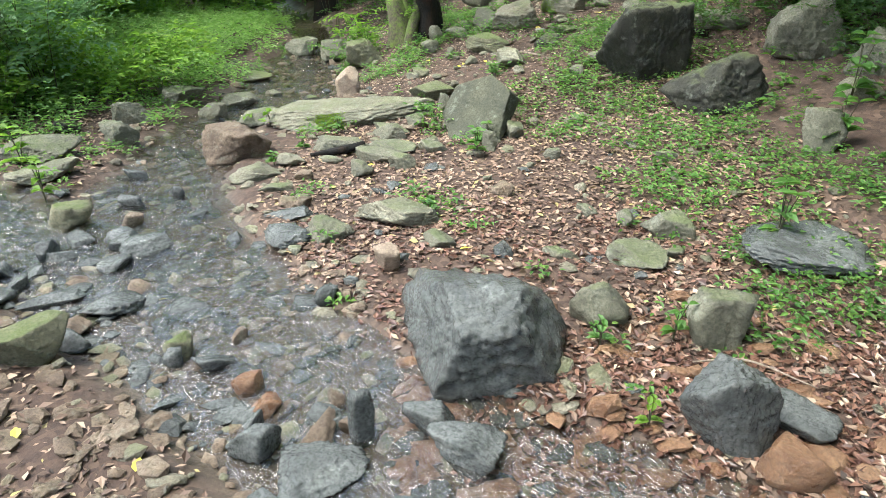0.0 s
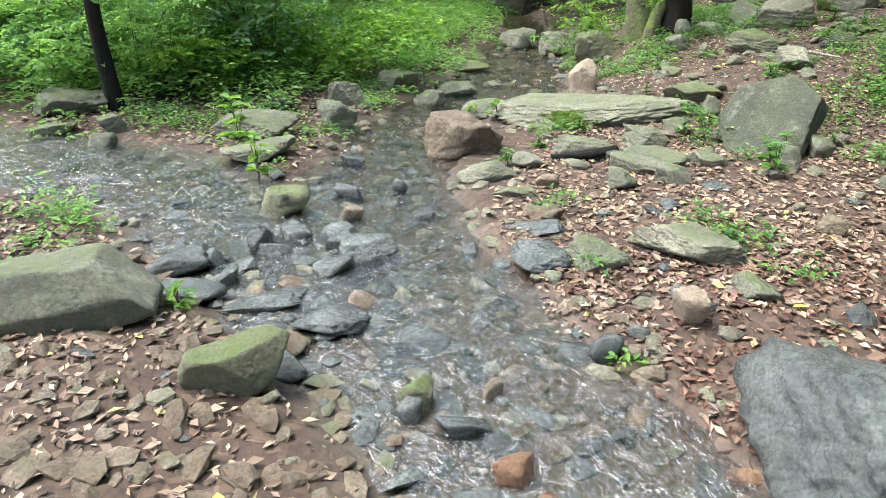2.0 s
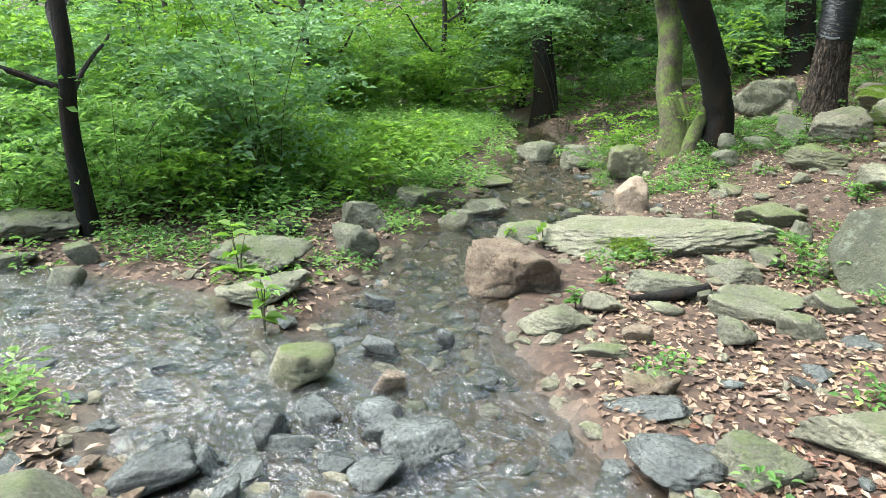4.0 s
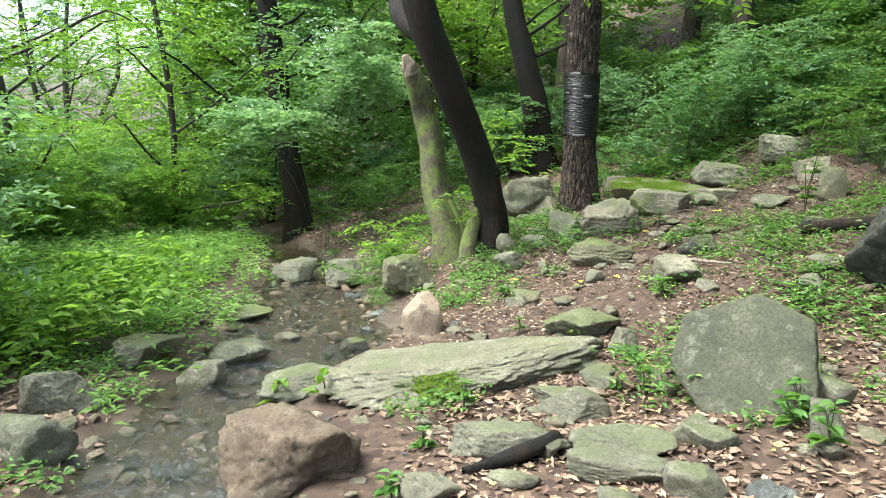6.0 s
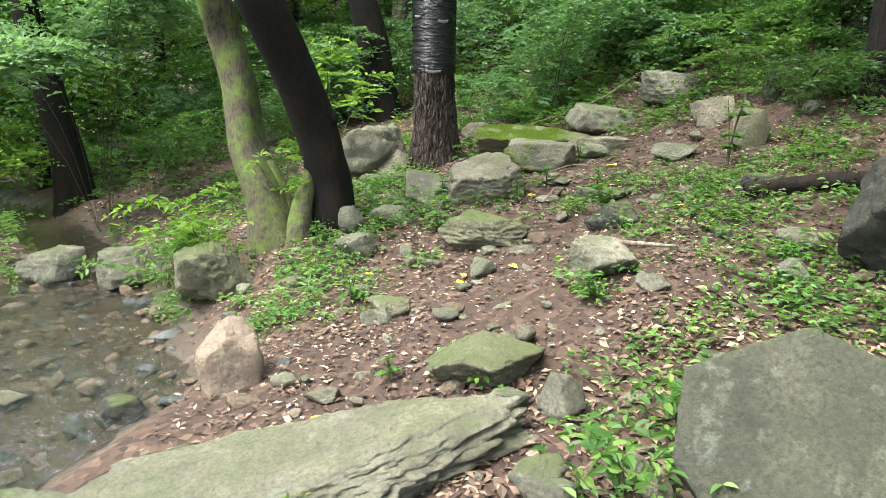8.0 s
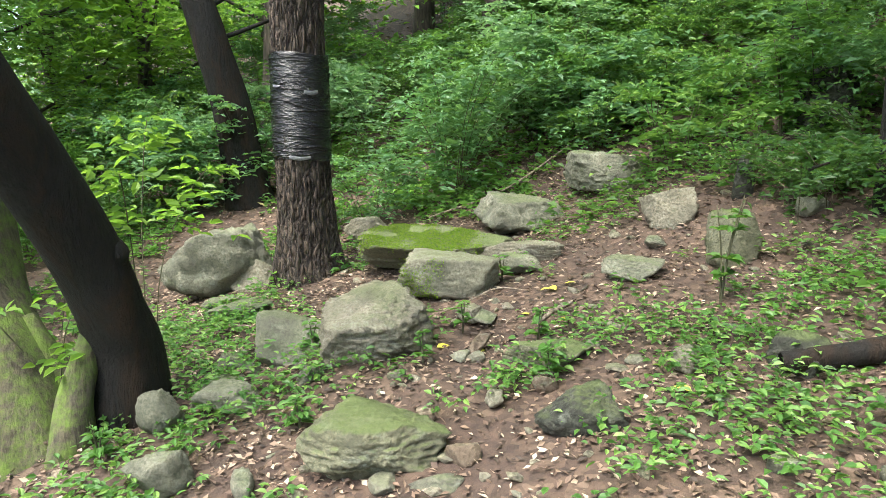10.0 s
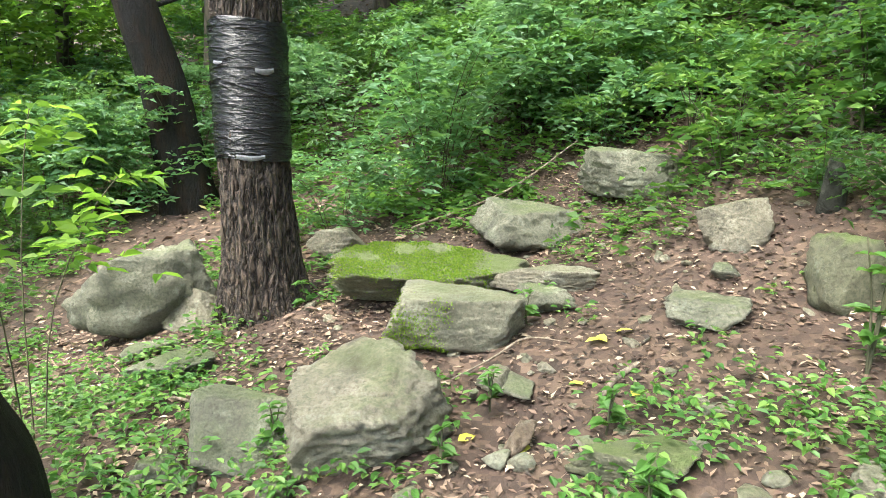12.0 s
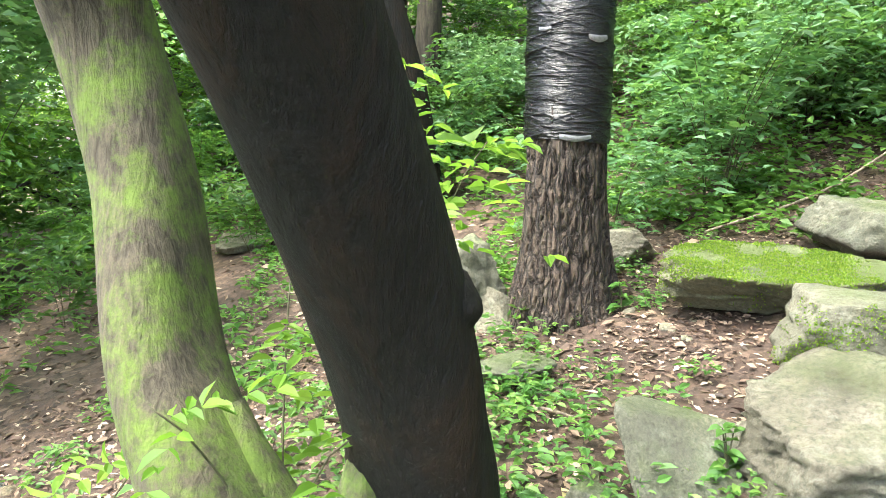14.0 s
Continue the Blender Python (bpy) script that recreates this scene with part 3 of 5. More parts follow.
def tree(name, points, radii, bark, crown, seed, label, category="tree", crown_mat="mid", sides=14, rings=26, flare=0.5, ridge=0.0, group="forest trees", branches=9, first=0.45, reach=2.2, leaf=0.085, lump=0.06):
    """A trunk along points, limbs from its upper part, leafy sprays on the limbs."""
    rng = np.random.default_rng(seed)
    points = [(points[0][0], points[0][1], min(points[0][2], land(points[0][0], points[0][1]) - 0.28)), *points[1:]]
    base = np.array(points[0], float)
    ob = thing(name, *base, label, category, group)
    path = curve_path([np.array(q, float) - base for q in points], rings)
    rad = np.interp(np.linspace(0, 1, rings), np.linspace(0, 1, len(radii)), radii)
    tube_mesh("trunk", [(path, rad, sides, {"flare": flare, "ridge": ridge, "seed": seed, "lump": lump})], BARK[bark], ob)
    starts, ways, lens = [], [], []
    for i in range(branches):
        t = first + (0.98 - first) * (i + rng.uniform(0, 0.8)) / branches
        k = min(rings - 2, int(t * (rings - 1)))
        a = rng.uniform(0, 2 * np.pi) + i * 2.4
        ln = reach * rng.uniform(0.6, 1.1) * (1.15 - 0.5 * t)
        d = np.array([math.cos(a), math.sin(a), rng.uniform(0.25, 0.7)])
        p0 = path[k]
        pth = curve_path([p0, p0 + d * ln * 0.4, p0 + d * ln * np.array([0.75, 0.75, 0.8]) + rng.normal(size=3) * 0.1, p0 + d * ln * np.array([1, 1, 0.85])], 8)
        r0 = min(rad[k] * 0.5, 0.012 + 0.009 * ln)
        tube_mesh("branch", [(pth, np.linspace(r0, 0.006, 8), 5, {})], BARK[bark], ob)
        m = crown
        u = rng.uniform(0.15, 1.0, m)
        idx = u * 7
        i0 = np.minimum(idx.astype(int), 6)
        p = pth[i0] + (pth[i0 + 1] - pth[i0]) * (idx - i0)[:, None] + rng.normal(size=(m, 3)) * 0.25 * ln * np.array([0.3, 0.3, 0.45])
        b = rng.uniform(0, 2 * np.pi, m)
        w = unit(np.stack([np.cos(b), np.sin(b), rng.uniform(-0.25, 0.4, m)], 1))
        starts.append(p), ways.append(w), lens.append(ln * rng.uniform(0.2, 0.42, m))
    if branches and crown:
        foliage("crown", rng, np.vstack(starts), np.vstack(ways), np.concatenate(lens), leaf * 0.9, leaf, crown_mat, ob)
    return ob

# ---- ground and water ----
def spaced(lo, fine_lo, fine_hi, hi, step, growth=1.12):
    mid = list(np.arange(fine_lo, fine_hi, step))
    left, right, s, p = [], [], step, fine_lo
    while p > lo:
        s *= growth
        p -= s
        left.append(p)
    s, p = step, mid[-1]
    while p < hi:
        s *= growth
        p += s
        right.append(p)
    return np.array(left[::-1] + mid + right)


def ground_height(x, y):
    z = land(x, y)
    near = 1.0 if abs(x) < 8 and -3 < y < 18 else 0.4
    side = brook_side(x, y) if near == 1.0 else 1.0
    z += near * (0.028 * noise.fractal(Vector((x * 2.1, y * 2.1, 3.0)), 0.8, 2.0, 4))
    if side < 0.25:
        z += 0.022 * noise.fractal(Vector((x * 7.0, y * 7.0, 9.0)), 0.7, 2.0, 3) - 0.012
    return z, side


def build_ground():
    xs = spaced(-160, -5.0, 4.5, 160, 0.055)
    ys = spaced(-120, 0.5, 11.5, 200, 0.055)
    nx, ny = len(xs), len(ys)
    v, wet = np.empty((nx * ny, 3)), np.empty(nx * ny)
    k = 0
    for y in ys:
        for x in xs:
            z, side = ground_height(x, y)
            v[k] = (x, y, z)
            wet[k] = 1 - smooth(-0.02, 0.35, side + 0.12 * noise.noise(Vector((x * 3, y * 3, 1.0))))
            k += 1
    i = np.arange(nx * ny).reshape(ny, nx)
    f = np.stack([i[:-1, :-1], i[:-1, 1:], i[1:, 1:], i[1:, :-1]], -1).reshape(-1, 4)
    ob = mesh_object("ground", v, f, GROUND)
    ob.data.attributes.new("wetness", "FLOAT", "POINT").data.foreach_set("value", wet.astype(np.float32))
    return tagged(ob, "brown forest floor of soil and fallen leaves with muddy brook banks", "ground", kind="structure")


build_ground()


def build_water():
    """A thin sheet that follows the bed; the ground rises through it along the banks."""
    verts, faces = [], []

    def strip(line, half, level, n):
        k = len(verts)
        line = curve_path([(*q, 0) for q in line], n)
        tang = unit(np.gradient(line, axis=0))
        for c, t in zip(line, tang):
            hw = half(c[1])
            for j in range(13):
                s = (j / 6 - 1) * hw
                x, y = c[0] + t[1] * s, c[1] - t[0] * s
                z = level(c[0], c[1]) + 0.004 * noise.noise(Vector((x * 6, y * 6, 0)))
                verts.append((x, y, z))
        for a in range(n - 1):
            for j in range(12):
                faces.append((k + a * 13 + j, k + a * 13 + j + 1, k + (a + 1) * 13 + j + 1, k + (a + 1) * 13 + j))

    strip([(ramp(BROOK, y), y) for y in (-1.0, 0, 1, 1.7, 2.4, 3.1, 4, 4.8, 5.6, 6.4, 7.2, 8, 9, 10.4, 12)], lambda y: ramp(WIDTH, y) + 0.22, lambda x, y: bed(y) - 0.034, 260)
    strip([q for q in ARM], lambda y: 0.5, lambda x, y: land(x, y) + 0.034 - 0.018 * smooth(-3.1, -2.5, x), 90)
    ob = mesh_object("water", verts, faces, WATER)
    ob.visible_shadow = False
    return tagged(ob, "thin clear brook water running over brown gravel and stones", "water", kind="structure")


build_water()

# ---- rocks ----
rock(0.72, 2.60, 0.26, 0.19, 0.18, -15, "grey", 2)
rock(1.18, 2.40, 0.27, 0.20, 0.25, -26, "grey", 3)
rock(1.04, 1.86, 0.32, 0.24, 0.33, -29, "wet", 4)
rock(1.32, 1.89, 0.28, 0.21, 0.07, -35, "wet", 5)
rock(1.21, 1.65, 0.23, 0.17, 0.14, -36, "rust", 6)
rock(1.80, 2.92, 0.60, 0.45, 0.10, -32, "wet", 7)
rock(1.25, 3.36, 0.29, 0.21, 0.13, -20, "grey", 8)
rock(1.02, 3.10, 0.31, 0.23, 0.07, -18, "grey", 9)
rock(0.64, 3.16, 0.21, 0.10, 0.05, -11, "grey", 10)
rock(0.09, 1.83, 0.29, 0.21, 0.14, -3, "wet", 11)
rock(-0.05, 1.99, 0.21, 0.16, 0.13, 1, "wet", 12)
rock(-0.31, 1.93, 0.10, 0.07, 0.25, 9, "wet", 13)
rock(-0.43, 1.74, 0.32, 0.24, 0.09, 14, "wet", 14)
rock(-0.71, 1.87, 0.20, 0.15, 0.14, 21, "wet", 15)
rock(-0.83, 2.24, 0.13, 0.10, 0.08, 20, "rust", 16)
rock(-0.73, 2.10, 0.14, 0.11, 0.07, 19, "rust", 17)
rock(-1.21, 2.49, 0.13, 0.10, 0.11, 26, "moss", 18)
rock(-1.80, 2.36, 0.36, 0.20, 0.15, 34, "moss", 19, rough=0.04)
rock(1.74, 6.0, 0.76, 0.60, 0.60, -15, "dark", 20)
rock(2.05, 5.13, 0.75, 0.57, 0.43, -22, "dark", 21)
rock(2.97, 5.70, 0.59, 0.44, 0.43, -27, "grey", 22)
rock(2.52, 6.47, 0.51, 0.38, 0.13, -21, "grey", 23)
rock(2.87, 4.62, 0.28, 0.21, 0.12, -32, "pale", 24)
rock(3.18, 5.00, 0.41, 0.30, 0.30, -32, "grey", 25)
rock(2.36, 4.04, 0.25, 0.19, 0.25, -30, "grey", 26)
rock(-2.56, 2.55, 0.56, 0.36, 0.25, 24, "grey", 27, planes=((0, -0.8, 0.6, 0.5), (0, 0.1, 1, 0.5), (0.8, 0.1, 0.6, 0.6)), label="squared grey-green boulder on the gravelly bank", rough=0.035)
rock(-2.58, 3.16, 0.27, 0.20, 0.10, 39, "wet", 28)
rock(-2.34, 2.92, 0.27, 0.21, 0.06, 37, "wet", 29)
rock(-2.03, 2.94, 0.32, 0.11, 0.05, 30, "wet", 30)
rock(-1.69, 2.88, 0.31, 0.23, 0.09, 22, "wet", 31)
rock(-1.98, 3.70, 0.20, 0.15, 0.08, 21, "wet", 32)
rock(-1.76, 3.53, 0.29, 0.22, 0.11, 18, "wet", 33)
rock(-2.30, 3.45, 0.13, 0.10, 0.13, 30, "wet", 34)
rock(-0.98, 3.87, 0.31, 0.16, 0.05, 0, "wet", 35)
rock(-0.92, 3.51, 0.30, 0.23, 0.08, -2, "wet", 36)
rock(-0.66, 3.51, 0.29, 0.22, 0.11, -8, "grey", 37)
rock(-0.27, 3.66, 0.53, 0.28, 0.12, -16, "pale", 38)
rock(-0.02, 3.35, 0.21, 0.16, 0.06, -24, "grey", 39)
rock(-0.29, 3.11, 0.14, 0.10, 0.14, -20, "pink", 40)
rock(-0.70, 2.89, 0.15, 0.11, 0.04, 1, "wet", 41)
rock(-0.59, 2.89, 0.12, 0.09, 0.10, -2, "wet", 42)
rock(-1.31, 2.88, 0.24, 0.18, 0.05, 17, "wet", 43)
rock(-0.47, 3.00, 0.09, 0.06, 0.04, -5, "wet", 44)
rock(-1.15, 4.30, 0.24, 0.09, 0.05, 3, "grey", 45)
rock(-2.39, 3.91, 0.28, 0.21, 0.17, 27, "moss", 46)
rock(-3.99, 4.44, 0.19, 0.14, 0.12, 42, "grey", 47)
rock(-4.11, 4.71, 0.18, 0.14, 0.11, 41, "grey", 48)
rock(-4.45, 4.53, 0.30, 0.18, 0.07, 46, "grey", 49)
rock(-4.66, 4.98, 0.54, 0.41, 0.18, 44, "grey", 50)
rock(-2.61, 6.73, 0.41, 0.31, 0.17, 16, "grey", 51)
rock(-2.84, 6.05, 0.36, 0.27, 0.22, 21, "grey", 52)
rock(-2.71, 5.47, 0.28, 0.21, 0.20, 22, "grey", 53)
rock(-1.37, 4.62, 0.36, 0.27, 0.09, -1, "pale", 55)
rock(-1.15, 4.85, 0.22, 0.16, 0.09, -6, "pale", 56)
rock(-0.79, 5.14, 0.49, 0.27, 0.11, -12, "grey", 57)
rock(-0.49, 4.79, 0.35, 0.15, 0.08, -20, "grey", 58)
rock(-0.38, 5.02, 0.39, 0.25, 0.09, -21, "grey", 59)
rock(-0.44, 5.41, 0.31, 0.23, 0.12, -17, "grey", 60)
rock(-0.22, 5.61, 0.17, 0.12, 0.08, -20, "grey", 61)
rock(-0.06, 4.90, 0.22, 0.16, 0.08, -28, "grey", 62)
rock(-0.29, 4.60, 0.21, 0.16, 0.10, -26, "grey", 63)
rock(-0.58, 4.50, 0.17, 0.13, 0.10, -21, "grey", 64)
rock(-0.85, 4.85, 0.19, 0.11, 0.04, -12, "pale", 65)
rock(-3.13, 5.02, 0.57, 0.43, 0.16, 33, "grey", 66)
rock(-2.89, 4.57, 0.48, 0.29, 0.11, 34, "pale", 67)
rock(-2.76, 7.07, 0.43, 0.14, 0.10, 16, "grey", 68)
rock(-2.28, 6.54, 0.27, 0.21, 0.15, 12, "pale", 69)
rock(-2.14, 6.98, 0.41, 0.31, 0.14, 9, "grey", 70)
rock(-3.28, 5.70, 0.21, 0.16, 0.11, 29, "dark", 71)
rock(-1.66, 6.20, 0.51, 0.35, 0.11, 7, "grey", 72)
rock(-0.96, 6.87, 0.25, 0.20, 0.27, -7, "pink", 173, planes=((-0.45, -0.2, 0.87, 0.55), (0.3, -0.3, 0.9, 0.6), (0, -1, 0.1, 0.5)), label="upright wedge of pale pinkish quartz on the bank", rough=0.08)
rock(-0.11, 6.28, 0.43, 0.32, 0.13, -25, "moss", 74)
rock(-0.13, 6.05, 0.13, 0.10, 0.08, -27, "grey", 75)
rock(0.00, 5.93, 0.16, 0.12, 0.15, -31, "grey", 76)
rock(-0.24, 5.66, 0.16, 0.12, 0.11, -29, "grey", 77)
rock(-0.44, 5.51, 0.35, 0.24, 0.08, -26, "grey", 78)
rock(-0.09, 4.96, 0.17, 0.13, 0.10, -44, "grey", 79)
rock(0.55, 5.08, 0.19, 0.14, 0.13, -53, "grey", 80)
rock(0.36, 4.83, 0.16, 0.12, 0.13, -55, "grey", 81)
rock(-0.92, 8.19, 0.47, 0.35, 0.29, -6, "moss", 82)
rock(-1.42, 9.25, 0.46, 0.35, 0.25, 1, "grey", 83)
rock(-1.98, 9.72, 0.45, 0.34, 0.24, 6, "grey", 84)
rock(-2.26, 8.10, 0.42, 0.31, 0.09, 11, "moss", 85)
rock(-1.40, 7.08, 0.20, 0.15, 0.09, 1, "dark", 86)
rock(-1.18, 6.33, 0.12, 0.09, 0.04, -4, "dark", 87)
rock(-1.87, 7.38, 0.18, 0.13, 0.08, 8, "pale", 88)
rock(-0.78, 6.66, 0.11, 0.08, 0.05, -11, "pale", 89)
rock(-0.68, 6.45, 0.13, 0.09, 0.04, -14, "pale", 90)
rock(-0.08, 8.29, 0.17, 0.13, 0.16, -11, "grey", 91)
rock(-0.15, 7.94, 0.23, 0.17, 0.14, -11, "grey", 92)
rock(1.71, 6.84, 0.21, 0.16, 0.11, -52, "dark", 93)
rock(0.50, 7.59, 0.50, 0.37, 0.16, -25, "moss", 94)
rock(0.64, 6.66, 0.31, 0.23, 0.17, -38, "pale", 95)
rock(1.08, 7.20, 0.29, 0.22, 0.13, -38, "dark", 96)
rock(-0.23, 7.06, 0.19, 0.14, 0.09, -13, "moss", 97)
rock(0.57, 7.28, 0.17, 0.11, 0.04, -29, "grey", 98)
rock(1.44, 6.33, 0.19, 0.15, 0.07, -57, "grey", 99)
rock(1.22, 6.15, 0.13, 0.10, 0.09, -58, "grey", 100)
rock(0.17, 8.28, 0.27, 0.20, 0.09, -15, "grey", 101)
rock(-0.06, 6.79, 0.11, 0.09, 0.05, -20, "grey", 102)
rock(0.64, 10.42, 0.76, 0.57, 0.45, -12, "grey", 103)
rock(0.80, 10.14, 0.32, 0.24, 0.20, -16, "tan", 104)
rock(0.47, 8.50, 0.36, 0.08, 0.26, -28, "grey", 106, lean=(-55, 24), planes=((0, -1, 0, 0.5),), label="tilted flat slab of schist leaning beside the boulder", rough=0.02)
rock(1.75, 10.32, 0.38, 0.29, 0.20, -28, "tan", 108)
rock(2.43, 9.37, 0.64, 0.48, 0.24, -44, "grey", 109)
rock(3.06, 9.16, 0.63, 0.47, 0.23, -53, "grey", 110)
rock(2.70, 8.29, 0.32, 0.24, 0.20, -61, "tan", 111)
rock(2.16, 8.03, 0.30, 0.22, 0.09, -60, "grey", 112)
rock(2.06, 8.83, 0.50, 0.15, 0.11, -46, "tan", 113)
rock(1.91, 8.64, 0.26, 0.19, 0.10, -47, "grey", 114)
rock(0.54, 9.91, 0.26, 0.19, 0.06, -13, "grey", 115)
rock(0.52, 9.43, 0.35, 0.26, 0.09, -14, "grey", 116)
rock(1.32, 7.66, 0.33, 0.20, 0.07, -57, "moss", 117)
rock(1.12, 7.89, 0.08, 0.06, 0.04, -47, "pale", 118)
rock(1.08, 7.96, 0.08, 0.06, 0.04, -45, "pale", 119)
rock(2.47, 8.15, 0.13, 0.10, 0.07, -61, "grey", 120)
rock(0.27, 8.56, 0.16, 0.12, 0.07, -14, "grey", 121)
rock(2.45, 7.68, 0.26, 0.20, 0.26, -63, "moss", 122)
rock(3.72, 8.02, 0.35, 0.27, 0.36, -67, "dark", 123)
rock(2.97, 8.01, 0.11, 0.08, 0.24, -62, "dark", 124)
rock(2.86, 7.54, 0.14, 0.11, 0.08, -69, "grey", 125)
rock(4.57, 9.27, 0.26, 0.19, 0.11, -59, "dark", 126)
rock(0.18, 8.41, 0.21, 0.12, 0.05, -9, "grey", 127)
rock(0.13, 13.19, 0.44, 0.33, 0.14, -8, "tan", 128)

rock(0.17, 2.40, 0.72, 0.56, 0.38, -4, "wet", 401, planes=((-0.85, -0.45, 0.3, 0.44), (0.05, -0.35, 0.93, 0.42), (0.12, -1, -0.05, 0.46), (0.8, -0.3, 0.5, 0.58), (0, 0.4, 0.9, 0.5)), label="large wet blue-grey boulder with a broken face in the brook", rough=0.1)
rock(-1.67, 5.24, 0.53, 0.42, 0.25, 5, "brown", 402, planes=((-0.2, -1, 0.1, 0.6), (0, 0, 1, 0.5), (0.3, -0.9, -0.3, 0.65)), label="brown block of schist with a pale top beside the brook")
rock(0.86, 8.33, 0.52, 0.44, 0.28, -32, "tan", 403, planes=((-0.3, -0.25, 0.9, 0.4), (0.35, -0.5, 0.75, 0.5), (0.15, -0.95, -0.2, 0.55), (0.8, -0.5, 0.1, 0.6), (-0.9, -0.2, 0.1, 0.6)), label="large yellowish schist boulder with a split front among herbs", rough=0.11)
BLOCK = rock(1.50, 8.76, 0.56, 0.36, 0.215, -39, "pale", 404, planes=((0, -1, 0.12, 0.55), (0, 0, 1, 0.5), (1, 0, 0.05, 0.7), (-1, 0, 0.2, 0.7)), label="squared pale block of schist with a mossy front", rough=0.07)
# slates lying in the brook, and small stones along its banks
strewn = np.random.default_rng(640)
for i in range(60):
    x, y = strewn.uniform(-3.2, 0.4), strewn.uniform(1.9, 5.0)
    if brook_side(x, y) < 0.08 and math.hypot(x - 0.17, y - 2.4) > 0.5:
        w = strewn.uniform(0.09, 0.22)
        rock(x, y, w, w * strewn.uniform(0.5, 0.8), strewn.uniform(0.05, 0.10), strewn.uniform(0, 180), ("wet", "wet", "brown", "wet")[i % 4], 6400 + i, lean=(strewn.normal() * 9, strewn.normal() * 9), rough=0.06)
for i in range(150):
    x, y = strewn.uniform(-1.2, 1.6), strewn.uniform(2.6, 8.6)
    if brook_side(x, y) > 0.1 and strewn.uniform() < 0.75:
        w = 0.05 + 0.11 * strewn.uniform() ** 2
        rock(x, y, w, w * strewn.uniform(0.55, 0.9), w * strewn.uniform(0.3, 0.6), strewn.uniform(0, 180), ("grey", "tan", "brown", "pale")[i % 4], 6600 + i, rough=0.07)
# the long slab, and the tall slab that leans on the bank
LONG_SLAB = rock(-0.86, 5.98, 1.42, 0.50, 0.15, 6, "pale", 405, lean=(5, -6), planes=((0, -0.1, 1, 0.5), (0.05, -0.7, 0.7, 0.55), (0.2, 0.3, 0.9, 0.55), (-0.5, -0.6, 0.6, 0.65)), label="long pale slab of schist lying across the bank", rough=0.11)
rock(0.20, 5.20, 0.60, 0.17, 0.52, -48, "olive", 406, lean=(-38, 4), planes=((0.1, -1, 0.1, 0.5), (-0.55, 0, 0.85, 0.44), (0.25, 0, 1, 0.46), (0.95, 0, 0.3, 0.5), (-1, 0, -0.1, 0.55), (-0.6, 0, -0.8, 0.55)), sink=0.3, label="tall smooth olive-grey slab of schist leaning on the bank", rough=0.02)
# the thin mossy slab on the block
MOSSY_SLAB = rock(1.74, 9.3, 0.95, 0.52, 0.20, -42, "moss", 407, lean=(7, 3), planes=((0, -0.1, 1, 0.4), (0, -0.85, -0.5, 0.6)), label="low slab of schist thickly covered in bright moss", rough=0.1)

# ---- trees by the path ----
tree("wrapped_oak", [(1.13, 9.97, 0.08), (1.13, 9.97, 0.5), (1.12, 9.97, 1.0), (1.13, 9.98, 1.8), (1.17, 10.0, 3.0), (1.25, 10.05, 5.0), (1.3, 10.1, 8.5)],
     (0.235, 0.19, 0.175, 0.168, 0.16, 0.14, 0.05), "oak", 15, 21, "oak with furrowed grey-brown bark, wrapped in black film", crown_mat="lime", sides=150, rings=240, flare=0.8, ridge=0.02, first=0.62, reach=2.4, lump=0.02)
LEANING = tree("leaning_dark_tree", [(-0.2, 8.56, -0.1), (-0.16, 8.54, 0.25), (-0.20, 8.48, 0.5), (-0.285, 8.42, 0.78), (-0.43, 8.3, 1.11), (-0.63, 8.15, 1.52), (-0.88, 8.05, 2.2), (-1.15, 8.2, 4.0), (-1.3, 8.5, 6.5)],
     (0.17, 0.145, 0.13, 0.138, 0.133, 0.133, 0.125, 0.09, 0.03), "dark", 8, 22, "leaning tree with smooth nearly black bark on the bank", crown_mat="lime", sides=28, rings=60, flare=0.35, first=0.74, reach=2.2)
MOSSY = tree("mossy_stump_tree", [(-0.52, 8.58, -0.2), (-0.53, 8.76, 0.14), (-0.61, 8.95, 0.5), (-0.62, 9.08, 0.9), (-0.67, 9.14, 1.2), (-0.73, 9.1, 1.4), (-0.81, 9.06, 1.58)],
     (0.175, 0.145, 0.13, 0.11, 0.105, 0.105, 0.085), "mossy", 0, 23, "broken-off leaning trunk covered in green moss", sides=36, rings=60, flare=0.45, branches=0, lump=0.09)


def add_limb(owner, name, points, radii, bark, seed, label="", sides=12):
    base = np.array(owner.location)
    p = curve_path([np.array(q, float) - base for q in points], 26)
    return tube_mesh(name, [(p, np.interp(np.linspace(0, 1, 26), np.linspace(0, 1, len(radii)), radii), sides, {"seed": seed, "lump": 0.1})], BARK[bark], owner, label)


add_limb(MOSSY, "stub", [(-0.79, 9.07, 1.54), (-0.83, 9.05, 1.64), (-0.87, 9.03, 1.73)], (0.075, 0.072, 0.03), "wood", 4, "pale broken end of the trunk")
add_limb(MOSSY, "root", [(-0.50, 8.86, 0.42), (-0.42, 8.74, 0.16), (-0.36, 8.62, -0.12)], (0.05, 0.075, 0.10), "mossy", 5, "mossy root spur")
add_limb(LEANING, "root", [(-0.27, 8.52, 0.42), (-0.36, 8.47, 0.16), (-0.41, 8.40, -0.14)], (0.05, 0.07, 0.09), "mossy", 6, "mossy root spur")
add_limb(LEANING, "burl", [(-0.24, 8.40, 0.72), (-0.19, 8.38, 0.75), (-0.16, 8.37, 0.78)], (0.10, 0.075, 0.05), "dark", 9, "dark burl on the trunk")
